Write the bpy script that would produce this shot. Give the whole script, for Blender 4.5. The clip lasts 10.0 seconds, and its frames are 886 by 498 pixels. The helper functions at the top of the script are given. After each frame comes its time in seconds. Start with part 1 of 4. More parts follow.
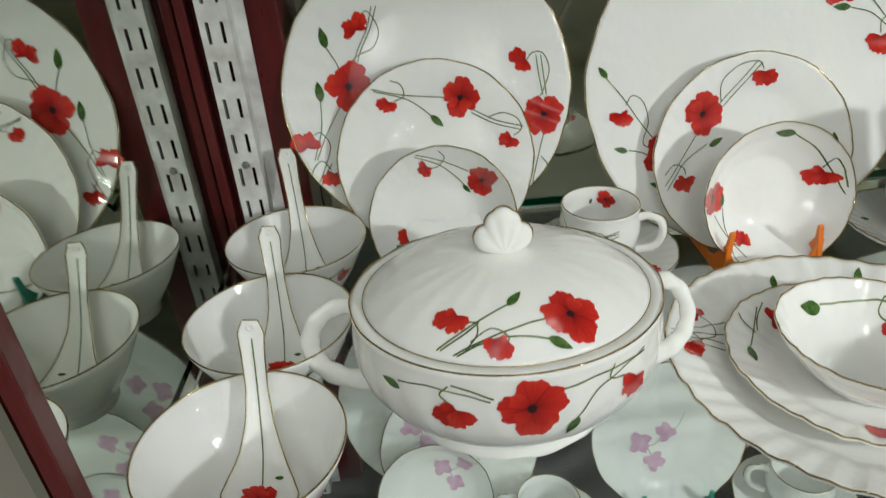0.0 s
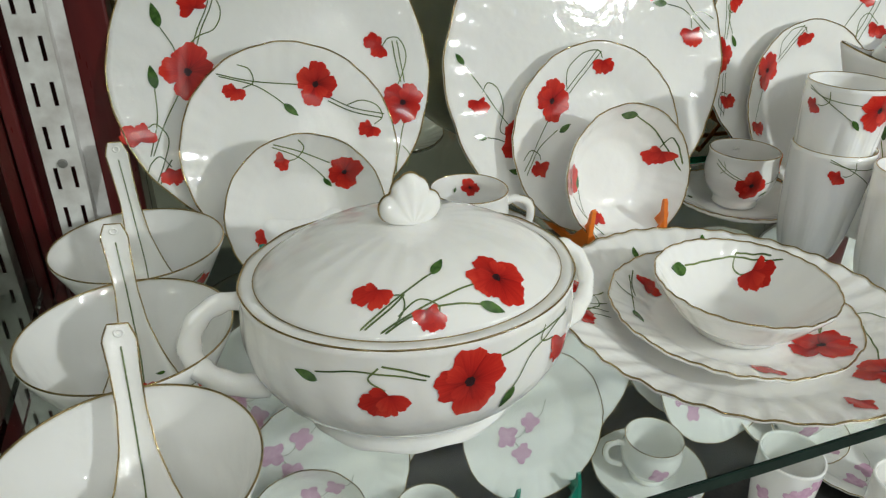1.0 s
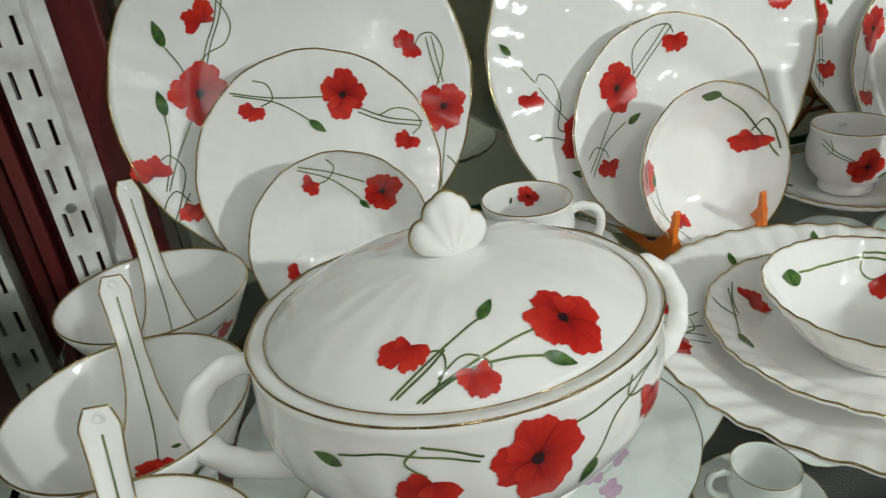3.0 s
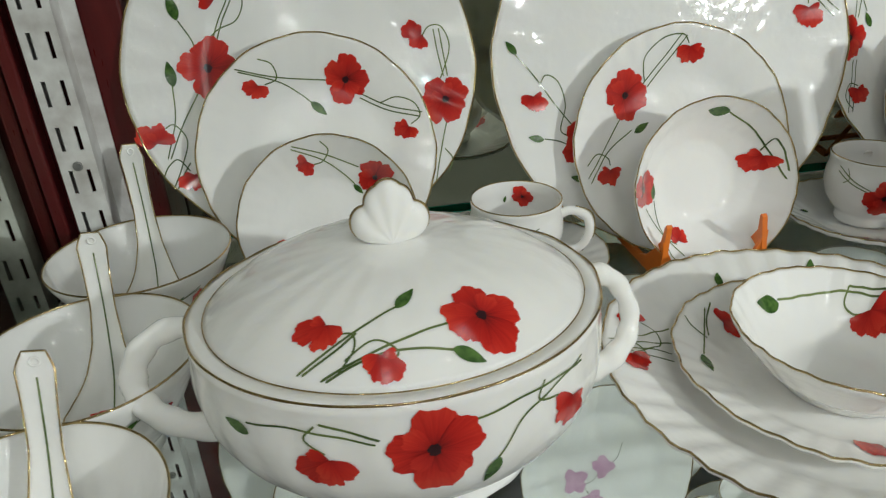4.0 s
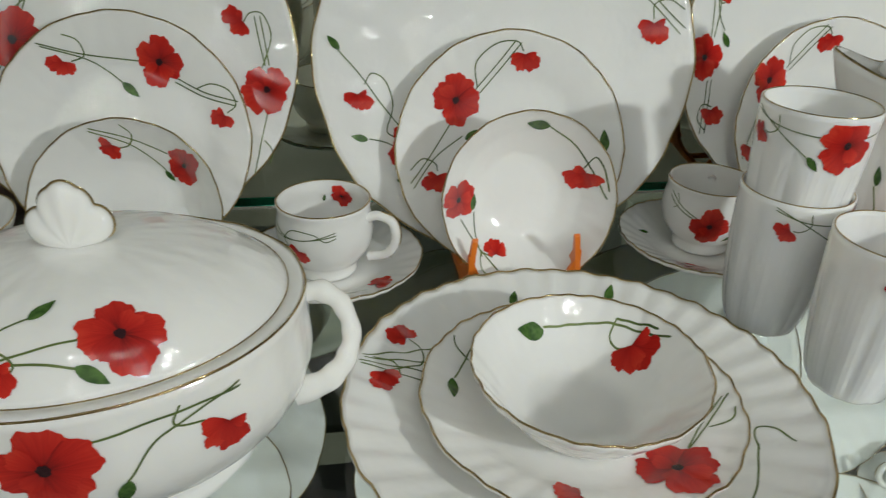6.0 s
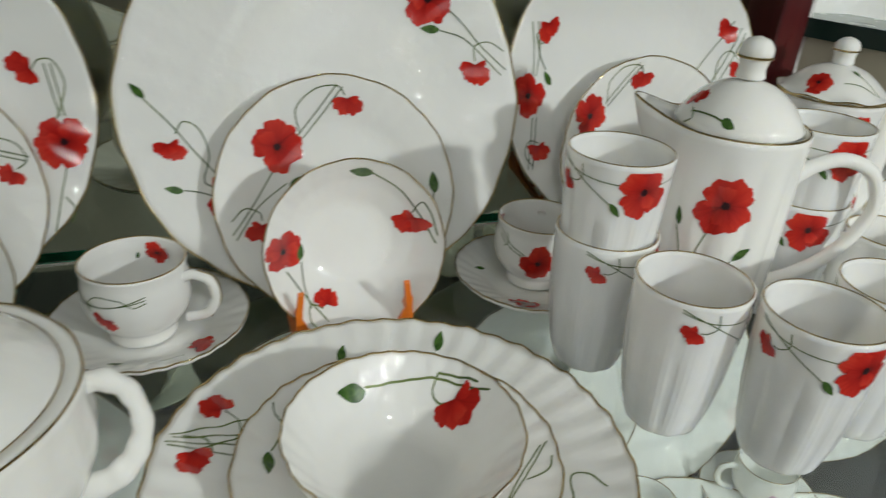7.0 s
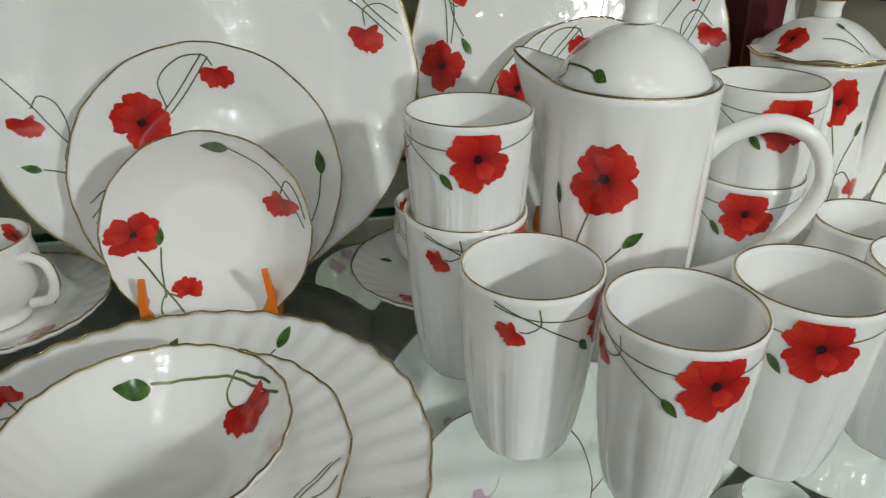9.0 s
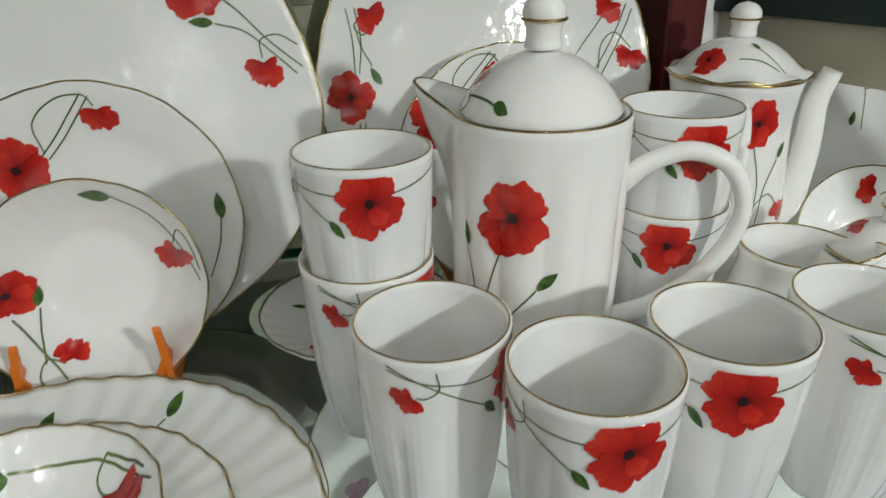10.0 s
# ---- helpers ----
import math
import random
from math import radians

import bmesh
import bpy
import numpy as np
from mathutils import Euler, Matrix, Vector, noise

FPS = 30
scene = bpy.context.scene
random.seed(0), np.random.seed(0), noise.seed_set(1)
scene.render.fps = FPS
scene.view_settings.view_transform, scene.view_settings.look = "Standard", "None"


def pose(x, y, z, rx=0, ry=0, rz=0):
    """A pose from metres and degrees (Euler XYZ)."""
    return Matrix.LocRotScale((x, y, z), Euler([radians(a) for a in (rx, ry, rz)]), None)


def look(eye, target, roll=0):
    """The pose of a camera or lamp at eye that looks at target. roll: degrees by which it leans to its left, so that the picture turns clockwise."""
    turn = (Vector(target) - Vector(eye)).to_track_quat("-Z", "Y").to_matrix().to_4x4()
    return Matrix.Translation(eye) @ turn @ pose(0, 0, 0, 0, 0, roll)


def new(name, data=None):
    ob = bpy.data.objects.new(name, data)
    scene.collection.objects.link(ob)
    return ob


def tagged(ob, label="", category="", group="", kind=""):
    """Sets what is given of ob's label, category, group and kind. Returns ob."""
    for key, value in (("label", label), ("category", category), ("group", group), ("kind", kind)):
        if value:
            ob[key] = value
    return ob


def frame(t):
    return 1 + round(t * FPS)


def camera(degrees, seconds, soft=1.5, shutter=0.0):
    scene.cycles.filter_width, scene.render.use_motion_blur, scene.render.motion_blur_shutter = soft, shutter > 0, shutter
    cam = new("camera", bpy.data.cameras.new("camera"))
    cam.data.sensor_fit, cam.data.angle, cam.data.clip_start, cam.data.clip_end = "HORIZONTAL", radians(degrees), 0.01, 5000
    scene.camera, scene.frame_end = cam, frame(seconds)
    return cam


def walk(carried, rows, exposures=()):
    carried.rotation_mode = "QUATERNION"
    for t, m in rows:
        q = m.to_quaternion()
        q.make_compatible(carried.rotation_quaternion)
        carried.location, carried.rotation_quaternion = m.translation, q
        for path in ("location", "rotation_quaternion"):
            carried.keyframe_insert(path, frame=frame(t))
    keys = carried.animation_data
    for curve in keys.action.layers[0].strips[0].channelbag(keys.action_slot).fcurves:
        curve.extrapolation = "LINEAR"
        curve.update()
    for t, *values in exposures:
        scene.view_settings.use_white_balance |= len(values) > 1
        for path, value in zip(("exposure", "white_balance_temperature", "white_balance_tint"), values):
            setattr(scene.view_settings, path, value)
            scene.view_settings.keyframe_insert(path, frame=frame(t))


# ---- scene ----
cam = camera(65.8, 10.0, 1.25, 0.3)
METRES, EYE, TILT, LEAN, TURN = 0.68, 0.336, -30.32, 3.71, -3.1
ROWS = [
    (0.0, 0.0, 0.0, 0.0, 0.0, 0.0, -0.0),
    (0.5, -0.0657, 0.0508, -0.0444, -8.89, -1.01, 1.0),
    (1.0, -0.0907, 0.0653, -0.0494, -17.07, 2.37, 4.77),
    (1.5, -0.1191, 0.0833, -0.0528, -13.9, 1.58, 4.92),
    (2.0, -0.0933, 0.1347, -0.0444, -10.45, 0.92, 7.57),
    (2.5, -0.0881, 0.1578, -0.0302, -9.7, 1.61, 7.25),
    (3.0, -0.0415, 0.1691, -0.0265, -10.96, 3.51, 8.6),
    (4.5, 0.1101, 0.155, -0.029, -3.1, 2.85, 0.19),
    (5.0, 0.1767, 0.1645, -0.0087, -3.96, 2.69, -0.34),
    (6.5, 0.2544, 0.1405, -0.0003, -10.88, 2.27, -1.61),
    (7.0, 0.3008, 0.148, 0.0333, -16.4, 2.27, 1.66),
    (7.5, 0.3724, 0.1675, 0.0401, -21.46, 2.11, 4.6),
    (8.0, 0.4414, 0.1593, 0.0272, -12.65, 3.9, 2.26),
    (8.5, 0.509, 0.1834, 0.0169, -7.59, 4.67, 1.93),
    (9.0, 0.5454, 0.192, 0.0087, -7.67, 3.41, 0.55),
    (9.5, 0.5769, 0.2101, 0.0016, -8.72, 3.79, 1.05),
    (10.0, 0.5938, 0.2281, 0.0306, -11.0, 5.03, 3.36),
]
# the path just beside the two gaps
EDGES = [
    (3.2, (-0.0239, 0.0893, 0.2632), (0.3969, 1.814, -0.6578), -4.95),
    (4.3, (0.0529, 0.0734, 0.2603), (0.2391, 1.8446, -0.6498), -2.79),
    (5.2, (0.1245, 0.0857, 0.265), (0.2926, 1.8394, -0.6819), -1.56),
    (6.3, (0.1717, 0.0717, 0.2734), (0.5215, 1.7879, -0.6922), 3.11),
]
PATH = [(t, pose(0, 0, EYE, TILT, LEAN, TURN) @ pose(METRES * x, METRES * y, METRES * z, 90 + pitch, roll, yaw)) for t, x, y, z, yaw, pitch, roll in ROWS]
PATH += [(t, look(eye, target, roll)) for t, eye, target, roll in EDGES]
walk(cam, sorted(PATH, key=lambda row: row[0]),
     ((0.0, 0.12), (3.0, 0.06), (4.5, -0.15), (5.0, -0.22), (7.0, -0.20), (8.0, -0.29), (10.0, -0.32)))

# ---- world and lights ----
world = bpy.data.worlds.new("shop_air")
world.use_nodes = True
world.node_tree.nodes["Background"].inputs[0].default_value = (1.0, 0.95, 0.86, 1)
world.node_tree.nodes["Background"].inputs[1].default_value = 0.2
scene.world = world
scene.view_settings.exposure = 0.0


def lamp(x, y, z, target, size, watts, colour=(1.0, 0.95, 0.88)):
    data = bpy.data.lights.new("area_lamp", "AREA")
    data.shape, data.size, data.energy, data.color = "DISK", size, watts, colour
    ob = new("area_lamp", data)
    ob.matrix_world = look((x, y, z), target)
    return ob


KEY = (0.913, 0.964, 0.932)
# low key from the right, source unseen, placed by the direction of the shadows
lamp(1.115, -0.645, 0.60, (0.40, 0.45, 0.06), 0.06, 9.8, KEY)
# two added fills that soften the shadows, no known fixtures
lamp(-1.40, -1.70, 1.20, (0.25, 0.45, 0.08), 0.08, 3.0, KEY)
lamp(0.30, -1.35, 1.66, (0.25, 0.4, 0), 0.10, 3.2, KEY)
for spot_x, spot_y in ((0.10, -0.45), (0.50, -0.50), (0.85, -0.2), (0.2, -1.0), (-0.2, -0.75), (0.75, -0.8), (0.3, -0.25), (-0.15, -0.3), (1.25, -0.5), (0.65, 0.0)):
    lamp(spot_x, spot_y, 1.70, (spot_x, spot_y + 0.3, 0), 0.032, 0.5, KEY)
# rows of downlights deeper in the shop
for row_y in (-1.9, -2.9, -4.2, -5.8, -7.4):
    for row_x in (-2.6, -1.2, 0.2, 1.6, 3.0):
        lamp(row_x + 0.11 * row_y, row_y, 1.72, (row_x + 0.11 * row_y, row_y + 1.0, 0), 0.065, 2.6, KEY)


# ---- materials ----
def material(name):
    m = bpy.data.materials.new(name)
    m.use_nodes = True
    return m, m.node_tree.nodes, m.node_tree.links, m.node_tree.nodes["Principled BSDF"]


def noisy(name, a, b, scale, rough, bump=0.0, metallic=0.0, detail=4.0, stretch=(1, 1, 1), coat=0.0):
    """Two colours mixed by noise of that scale per metre, with a fine second noise in the gloss."""
    m, nodes, links, p = material(name)
    coord = nodes.new("ShaderNodeTexCoord")
    mapping = nodes.new("ShaderNodeMapping")
    mapping.inputs["Scale"].default_value = stretch
    n1 = nodes.new("ShaderNodeTexNoise")
    n1.inputs["Scale"].default_value, n1.inputs["Detail"].default_value = scale, detail
    n2 = nodes.new("ShaderNodeTexNoise")
    n2.inputs["Scale"].default_value, n2.inputs["Detail"].default_value = scale * 9, 3
    mix = nodes.new("ShaderNodeMix")
    mix.data_type = "RGBA"
    mix.inputs["A"].default_value, mix.inputs["B"].default_value = (*a, 1), (*b, 1)
    links.new(coord.outputs["Object"], mapping.inputs[0])
    links.new(mapping.outputs[0], n1.inputs["Vector"])
    links.new(mapping.outputs[0], n2.inputs["Vector"])
    ramp = nodes.new("ShaderNodeMapRange")
    ramp.inputs[1].default_value, ramp.inputs[2].default_value = 0.3, 0.7
    links.new(n1.outputs[0], ramp.inputs[0])
    links.new(ramp.outputs[0], mix.inputs["Factor"])
    links.new(mix.outputs["Result"], p.inputs["Base Color"])
    gloss = nodes.new("ShaderNodeMapRange")
    gloss.inputs[3].default_value, gloss.inputs[4].default_value = rough * 0.75, rough * 1.3
    links.new(n2.outputs[0], gloss.inputs[0])
    links.new(gloss.outputs[0], p.inputs["Roughness"])
    p.inputs["Metallic"].default_value = metallic
    p.inputs["Coat Weight"].default_value = coat
    if bump:
        b_ = nodes.new("ShaderNodeBump")
        b_.inputs["Strength"].default_value, b_.inputs["Distance"].default_value = bump, 0.001
        links.new(n2.outputs[0], b_.inputs["Height"])
        links.new(b_.outputs[0], p.inputs["Normal"])
    return m


CHINA = noisy("white_glazed_china", (0.895, 0.885, 0.85), (0.92, 0.91, 0.88), 14, 0.04, 0.18)
china = CHINA.node_tree.nodes["Principled BSDF"].inputs
china["IOR"].default_value = 1.66


def wobble(m, scale, depth):
    """A slow unevenness of the glaze, under the fine one."""
    nodes, links = m.node_tree.nodes, m.node_tree.links
    coord = nodes.new("ShaderNodeTexCoord")
    n = nodes.new("ShaderNodeTexNoise")
    n.inputs["Scale"].default_value, n.inputs["Detail"].default_value = scale, 1.5
    b_ = nodes.new("ShaderNodeBump")
    b_.inputs["Strength"].default_value, b_.inputs["Distance"].default_value = 1.0, depth
    links.new(coord.outputs["Object"], n.inputs["Vector"])
    links.new(n.outputs[0], b_.inputs["Height"])
    fine = nodes["Bump"]
    links.new(b_.outputs[0], fine.inputs["Normal"])


wobble(CHINA, 85, 0.0005)
china["Subsurface Weight"].default_value = 0.35
china["Subsurface Radius"].default_value = (1.0, 0.92, 0.76)
china["Subsurface Scale"].default_value = 0.007
THIN = CHINA.copy()
THIN.name = "thin_bone_china"
thin = THIN.node_tree.nodes["Principled BSDF"].inputs
thin["Subsurface Weight"].default_value = 0.65
thin["Subsurface Scale"].default_value = 0.006
GOLD = noisy("gold_lustre", (0.36, 0.27, 0.12), (0.72, 0.55, 0.27), 120, 0.12, 0.25, 1.0)
REDWOOD = noisy("dark_red_lacquered_wood", (0.055, 0.004, 0.006), (0.11, 0.010, 0.010), 9, 0.3, 0.08, 0, 6, (6, 6, 0.6), 0.3)
STEEL = noisy("worn_white_painted_steel", (0.46, 0.43, 0.41), (0.80, 0.80, 0.79), 38, 0.40, 0.15, 0, 8)
# near black that stands in for the shade of a hollow
DARK = noisy("hollow_shade", (0.02, 0.02, 0.02), (0.03, 0.03, 0.03), 20, 0.7)
ORANGE = noisy("orange_plastic", (0.72, 0.16, 0.012), (0.80, 0.20, 0.02), 40, 0.35, 0.05)
GREENP = noisy("green_plastic", (0.0, 0.22, 0.15), (0.0, 0.27, 0.18), 40, 0.35, 0.05)
BEIGE = noisy("beige_laminate", (0.42, 0.38, 0.29), (0.48, 0.44, 0.34), 6, 0.5, 0.05)
CEILING = noisy("white_ceiling_paint", (0.74, 0.72, 0.67), (0.80, 0.78, 0.74), 4, 0.7, 0.1)
WALL = noisy("shop_wall_paint", (0.36, 0.33, 0.28), (0.44, 0.41, 0.35), 4, 0.7, 0.1)
FLOOR = noisy("shop_floor_tile", (0.24, 0.22, 0.19), (0.32, 0.29, 0.25), 3, 0.3, 0.05)
SHELFTOP = noisy("upper_shelf_glass", (0.33, 0.38, 0.35), (0.38, 0.43, 0.40), 5, 0.25)
LILAC = noisy("lilac_glaze", (0.56, 0.32, 0.47), (0.74, 0.50, 0.64), 160, 0.15)


STEELSCREW = noisy("dull_screw_steel", (0.28, 0.28, 0.27), (0.38, 0.38, 0.37), 80, 0.4, 0.1, 0.8)


def poppy_material():
    """Red petals: a dark heart, streaks that run outwards, and lighter ruffled edges."""
    m, nodes, links, p = material("red_poppy_print")
    uv = nodes.new("ShaderNodeUVMap")
    split = nodes.new("ShaderNodeSeparateXYZ")
    links.new(uv.outputs[0], split.inputs[0])
    stretch = nodes.new("ShaderNodeMapping")
    stretch.inputs["Scale"].default_value = (1.0, 16, 1)
    links.new(uv.outputs[0], stretch.inputs[0])
    n = nodes.new("ShaderNodeTexNoise")
    n.inputs["Scale"].default_value, n.inputs["Detail"].default_value = 2.0, 3
    links.new(stretch.outputs[0], n.inputs["Vector"])
    ramp = nodes.new("ShaderNodeValToRGB")
    e = ramp.color_ramp.elements
    e[0].position, e[0].color = 0.03, (0.015, 0.008, 0.012, 1)
    e[1].position, e[1].color = 1.0, (0.64, 0.042, 0.022, 1)
    for pos, col in ((0.10, (0.07, 0.004, 0.006, 1)), (0.25, (0.20, 0.006, 0.006, 1)), (0.48, (0.41, 0.012, 0.009, 1)), (0.75, (0.55, 0.022, 0.014, 1))):
        el = ramp.color_ramp.elements.new(pos)
        el.color = col
    add = nodes.new("ShaderNodeMath")
    add.operation = "MULTIPLY_ADD"
    add.inputs[1].default_value = 0.56
    links.new(n.outputs[0], add.inputs[0])
    sub = nodes.new("ShaderNodeMath")
    sub.operation = "SUBTRACT"
    sub.inputs[1].default_value = 0.26
    links.new(split.outputs[0], sub.inputs[0])
    links.new(sub.outputs[0], add.inputs[2])
    links.new(add.outputs[0], ramp.inputs[0])
    links.new(ramp.outputs[0], p.inputs["Base Color"])
    p.inputs["Roughness"].default_value = 0.14
    return m


POPPY = poppy_material()
STEM = noisy("stem_print", (0.050, 0.085, 0.028), (0.17, 0.22, 0.070), 30, 0.15, 0, 0, 2)
BUD = noisy("bud_print", (0.022, 0.065, 0.015), (0.09, 0.18, 0.038), 260, 0.15, 0, 0, 3)


def mirror_material():
    m, nodes, links, p = material("old_mirror")
    p.inputs["Base Color"].default_value = (0.66, 0.70, 0.63, 1)
    p.inputs["Metallic"].default_value = 1
    n = nodes.new("ShaderNodeTexNoise")
    n.inputs["Scale"].default_value = 30
    r = nodes.new("ShaderNodeMapRange")
    r.inputs[1].default_value, r.inputs[2].default_value = 0.45, 0.8
    r.inputs[3].default_value, r.inputs[4].default_value = 0.015, 0.06
    links.new(n.outputs[0], r.inputs[0])
    links.new(r.outputs[0], p.inputs["Roughness"])
    return m


MIRROR = mirror_material()
# same mirror with shade put in its tint, for dark gaps behind the plates
SHADEDMIRROR = MIRROR.copy()
SHADEDMIRROR.name = "shaded_mirror"
SHADEDMIRROR.node_tree.nodes["Principled BSDF"].inputs["Base Color"].default_value = (0.44, 0.47, 0.39, 1)


def glass_material(name, tint, rough=0.0):
    m, nodes, links, p = material(name)
    p.inputs["Base Color"].default_value = (*tint, 1)
    p.inputs["Transmission Weight"].default_value = 1
    p.inputs["IOR"].default_value = 1.5
    n = nodes.new("ShaderNodeTexNoise")
    n.inputs["Scale"].default_value = 12
    r = nodes.new("ShaderNodeMapRange")
    r.inputs[1].default_value, r.inputs[2].default_value = 0.4, 0.8
    r.inputs[3].default_value, r.inputs[4].default_value = rough, rough + 0.03
    links.new(n.outputs[0], r.inputs[0])
    links.new(r.outputs[0], p.inputs["Roughness"])
    return m


GLASS = glass_material("clear_shelf_glass", (0.88, 0.95, 0.92))
# opaque edge colours: shade painted into the first, light caught in glass into the second
SHADEDEDGE = noisy("shaded_glass_edge", (0.003, 0.014, 0.011), (0.006, 0.026, 0.020), 30, 0.35)
LITEDGE = noisy("lit_glass_edge", (0.01, 0.40, 0.27), (0.04, 0.55, 0.38), 30, 0.1)


# ---- mesh helpers ----
def mesh_object(name, verts, faces, mat, parent=None, label="", smooth=True, uvs=None):
    me = bpy.data.meshes.new(name)
    me.from_pydata([tuple(v) for v in verts], [], faces)
    if uvs is not None:
        layer = me.uv_layers.new(name="UVMap")
        for loop in me.loops:
            layer.data[loop.index].uv = uvs[loop.vertex_index]
    me.materials.append(mat)
    if smooth:
        me.polygons.foreach_set("use_smooth", [True] * len(me.polygons))
    ob = new(name, me)
    if parent is not None:
        ob.parent = parent
    if label:
        ob["label"] = label
    return ob


def part(name, bm, mat, parent, label="", smooth=True):
    me = bpy.data.meshes.new(name)
    bm.to_mesh(me)
    bm.free()
    me.materials.append(mat)
    if smooth:
        me.polygons.foreach_set("use_smooth", [True] * len(me.polygons))
    ob = new(name, me)
    if parent is not None:
        ob.parent = parent
    if label:
        ob["label"] = label
    return ob


def box(x0, x1, y0, y1, z0, z1, bevel=0.0):
    bm = bmesh.new()
    bmesh.ops.create_cube(bm, size=1)
    for v in bm.verts:
        v.co = ((x0 + x1) / 2 + v.co.x * (x1 - x0), (y0 + y1) / 2 + v.co.y * (y1 - y0), (z0 + z1) / 2 + v.co.z * (z1 - z0))
    if bevel:
        bmesh.ops.bevel(bm, geom=bm.edges[:], offset=bevel, segments=2, affect="EDGES", profile=0.5)
    return bm


def lathe(profile, segs=96, wave=None):
    """Verts and faces of a turned shape; profile runs from axis to axis. wave(r, z, a, k) may move each point: returns r, z."""
    verts, faces, rings = [], [], []
    for k, (r, z) in enumerate(profile):
        if r < 1e-6:
            rings.append([len(verts)])
            verts.append((0, 0, z))
            continue
        ring = []
        for i in range(segs):
            a = 2 * math.pi * i / segs
            rr, zz = wave(r, z, a, k) if wave else (r, z)
            ring.append(len(verts))
            verts.append((rr * math.cos(a), rr * math.sin(a), zz))
        rings.append(ring)
    for p, q in zip(rings, rings[1:]):
        for i in range(segs):
            j = (i + 1) % segs
            if len(p) == 1 and len(q) > 1:
                faces.append((p[0], q[i], q[j]))
            elif len(q) == 1 and len(p) > 1:
                faces.append((p[i], q[0], p[j]))
            elif len(p) > 1:
                faces.append((p[i], q[i], q[j], p[j]))
    return verts, faces


def dense(profile, step):
    """The profile with points no further apart than step, rounded by one smoothing pass."""
    out = [profile[0]]
    for (r0, z0), (r1, z1) in zip(profile, profile[1:]):
        n = max(1, int(math.hypot(r1 - r0, z1 - z0) / step))
        out += [(r0 + (r1 - r0) * i / n, z0 + (z1 - z0) * i / n) for i in range(1, n + 1)]
    for _ in range(3):
        out = [out[0]] + [((a[0] + 2 * b[0] + c[0]) / 4, (a[1] + 2 * b[1] + c[1]) / 4) for a, b, c in zip(out, out[1:], out[2:])] + [out[-1]]
    return out


def tube(points, radius, closed=False, sides=6):
    """A round bar along points; radius may be a list."""
    n = len(points)
    pts = [Vector(p) for p in points]
    rad = radius if isinstance(radius, list) else [radius] * n
    verts, faces = [], []
    up = Vector((0.123, 0.21, 0.97))
    for i, p in enumerate(pts):
        a = pts[(i - 1) % n] if closed or i else p
        b = pts[(i + 1) % n] if closed or i < n - 1 else p
        d = (b - a).normalized()
        s = d.cross(up)
        if s.length < 0.05:
            s = d.cross(Vector((1, 0, 0)))
        s.normalize()
        t = s.cross(d)
        for k in range(sides):
            w = 2 * math.pi * k / sides
            verts.append(p + (s * math.cos(w) + t * math.sin(w)) * rad[i])
    for i in range(n if closed else n - 1):
        j = (i + 1) % n
        for k in range(sides):
            m = (k + 1) % sides
            faces.append((i * sides + k, j * sides + k, j * sides + m, i * sides + m))
    if not closed:
        faces.append(tuple(range(sides - 1, -1, -1)))
        faces.append(tuple(range((n - 1) * sides, n * sides)))
    return verts, faces


def spline(ctrl, n):
    """Points of a smooth curve through the control points."""
    c = [Vector(p) for p in ctrl]
    c = [2 * c[0] - c[1]] + c + [2 * c[-1] - c[-2]]
    out = []
    spans = len(c) - 3
    for i in range(n + 1):
        u = i / n * spans
        k = min(int(u), spans - 1)
        u -= k
        p0, p1, p2, p3 = c[k:k + 4]
        out.append(0.5 * ((2 * p1) + (p2 - p0) * u + (2 * p0 - 5 * p1 + 4 * p2 - p3) * u * u + (3 * p1 - p0 - 3 * p2 + p3) * u ** 3))
    return out


def empty(name, m, label, category, group=""):
    ob = new(name)
    ob.matrix_world = m
    return tagged(ob, label, category, group)


# ---- structure ----
SHELF_X0, SHELF_X1, FRONT, BACK = -0.188, 1.30, 0.232, 0.653


def structure(name, bm, mat, label, smooth=False):
    return tagged(part(name, bm, mat, None, label, smooth), kind="structure")


structure("floor", box(-4.2, 4.6, -8.4, 2.0, -1.10, -1.05), FLOOR, "grey tiled shop floor")
structure("ceiling", box(-4.2, 4.6, -8.4, 2.0, 1.75, 1.80), CEILING, "plain white painted shop ceiling")
structure("wall_south", box(-4.2, 4.6, -8.5, -8.4, -1.05, 1.75), WALL, "plain painted shop wall")
structure("wall_west", box(-4.3, -4.2, -8.4, 2.0, -1.05, 1.75), WALL, "plain painted shop wall")
structure("wall_east", box(4.6, 4.7, -8.4, 2.0, -1.05, 1.75), WALL, "plain painted shop wall")
structure("wall_north", box(-4.2, 4.6, 0.69, 0.78, -1.05, 1.75), WALL, "plain wall behind the display cabinet")
mirror = structure("back_mirror", box(-0.19, 0.76, 0.0, 0.006, -0.37, 0.62), SHADEDMIRROR, "dull mirror lining the cabinet back, shade put in its tint")
mirror.matrix_world = pose(0, 0.6595, 0, 4, 0, 0)
structure("side_mirror", box(-0.200, -0.194, 0.235, 0.662, -0.40, 0.62), MIRROR, "dull mirror lining the cabinet side")


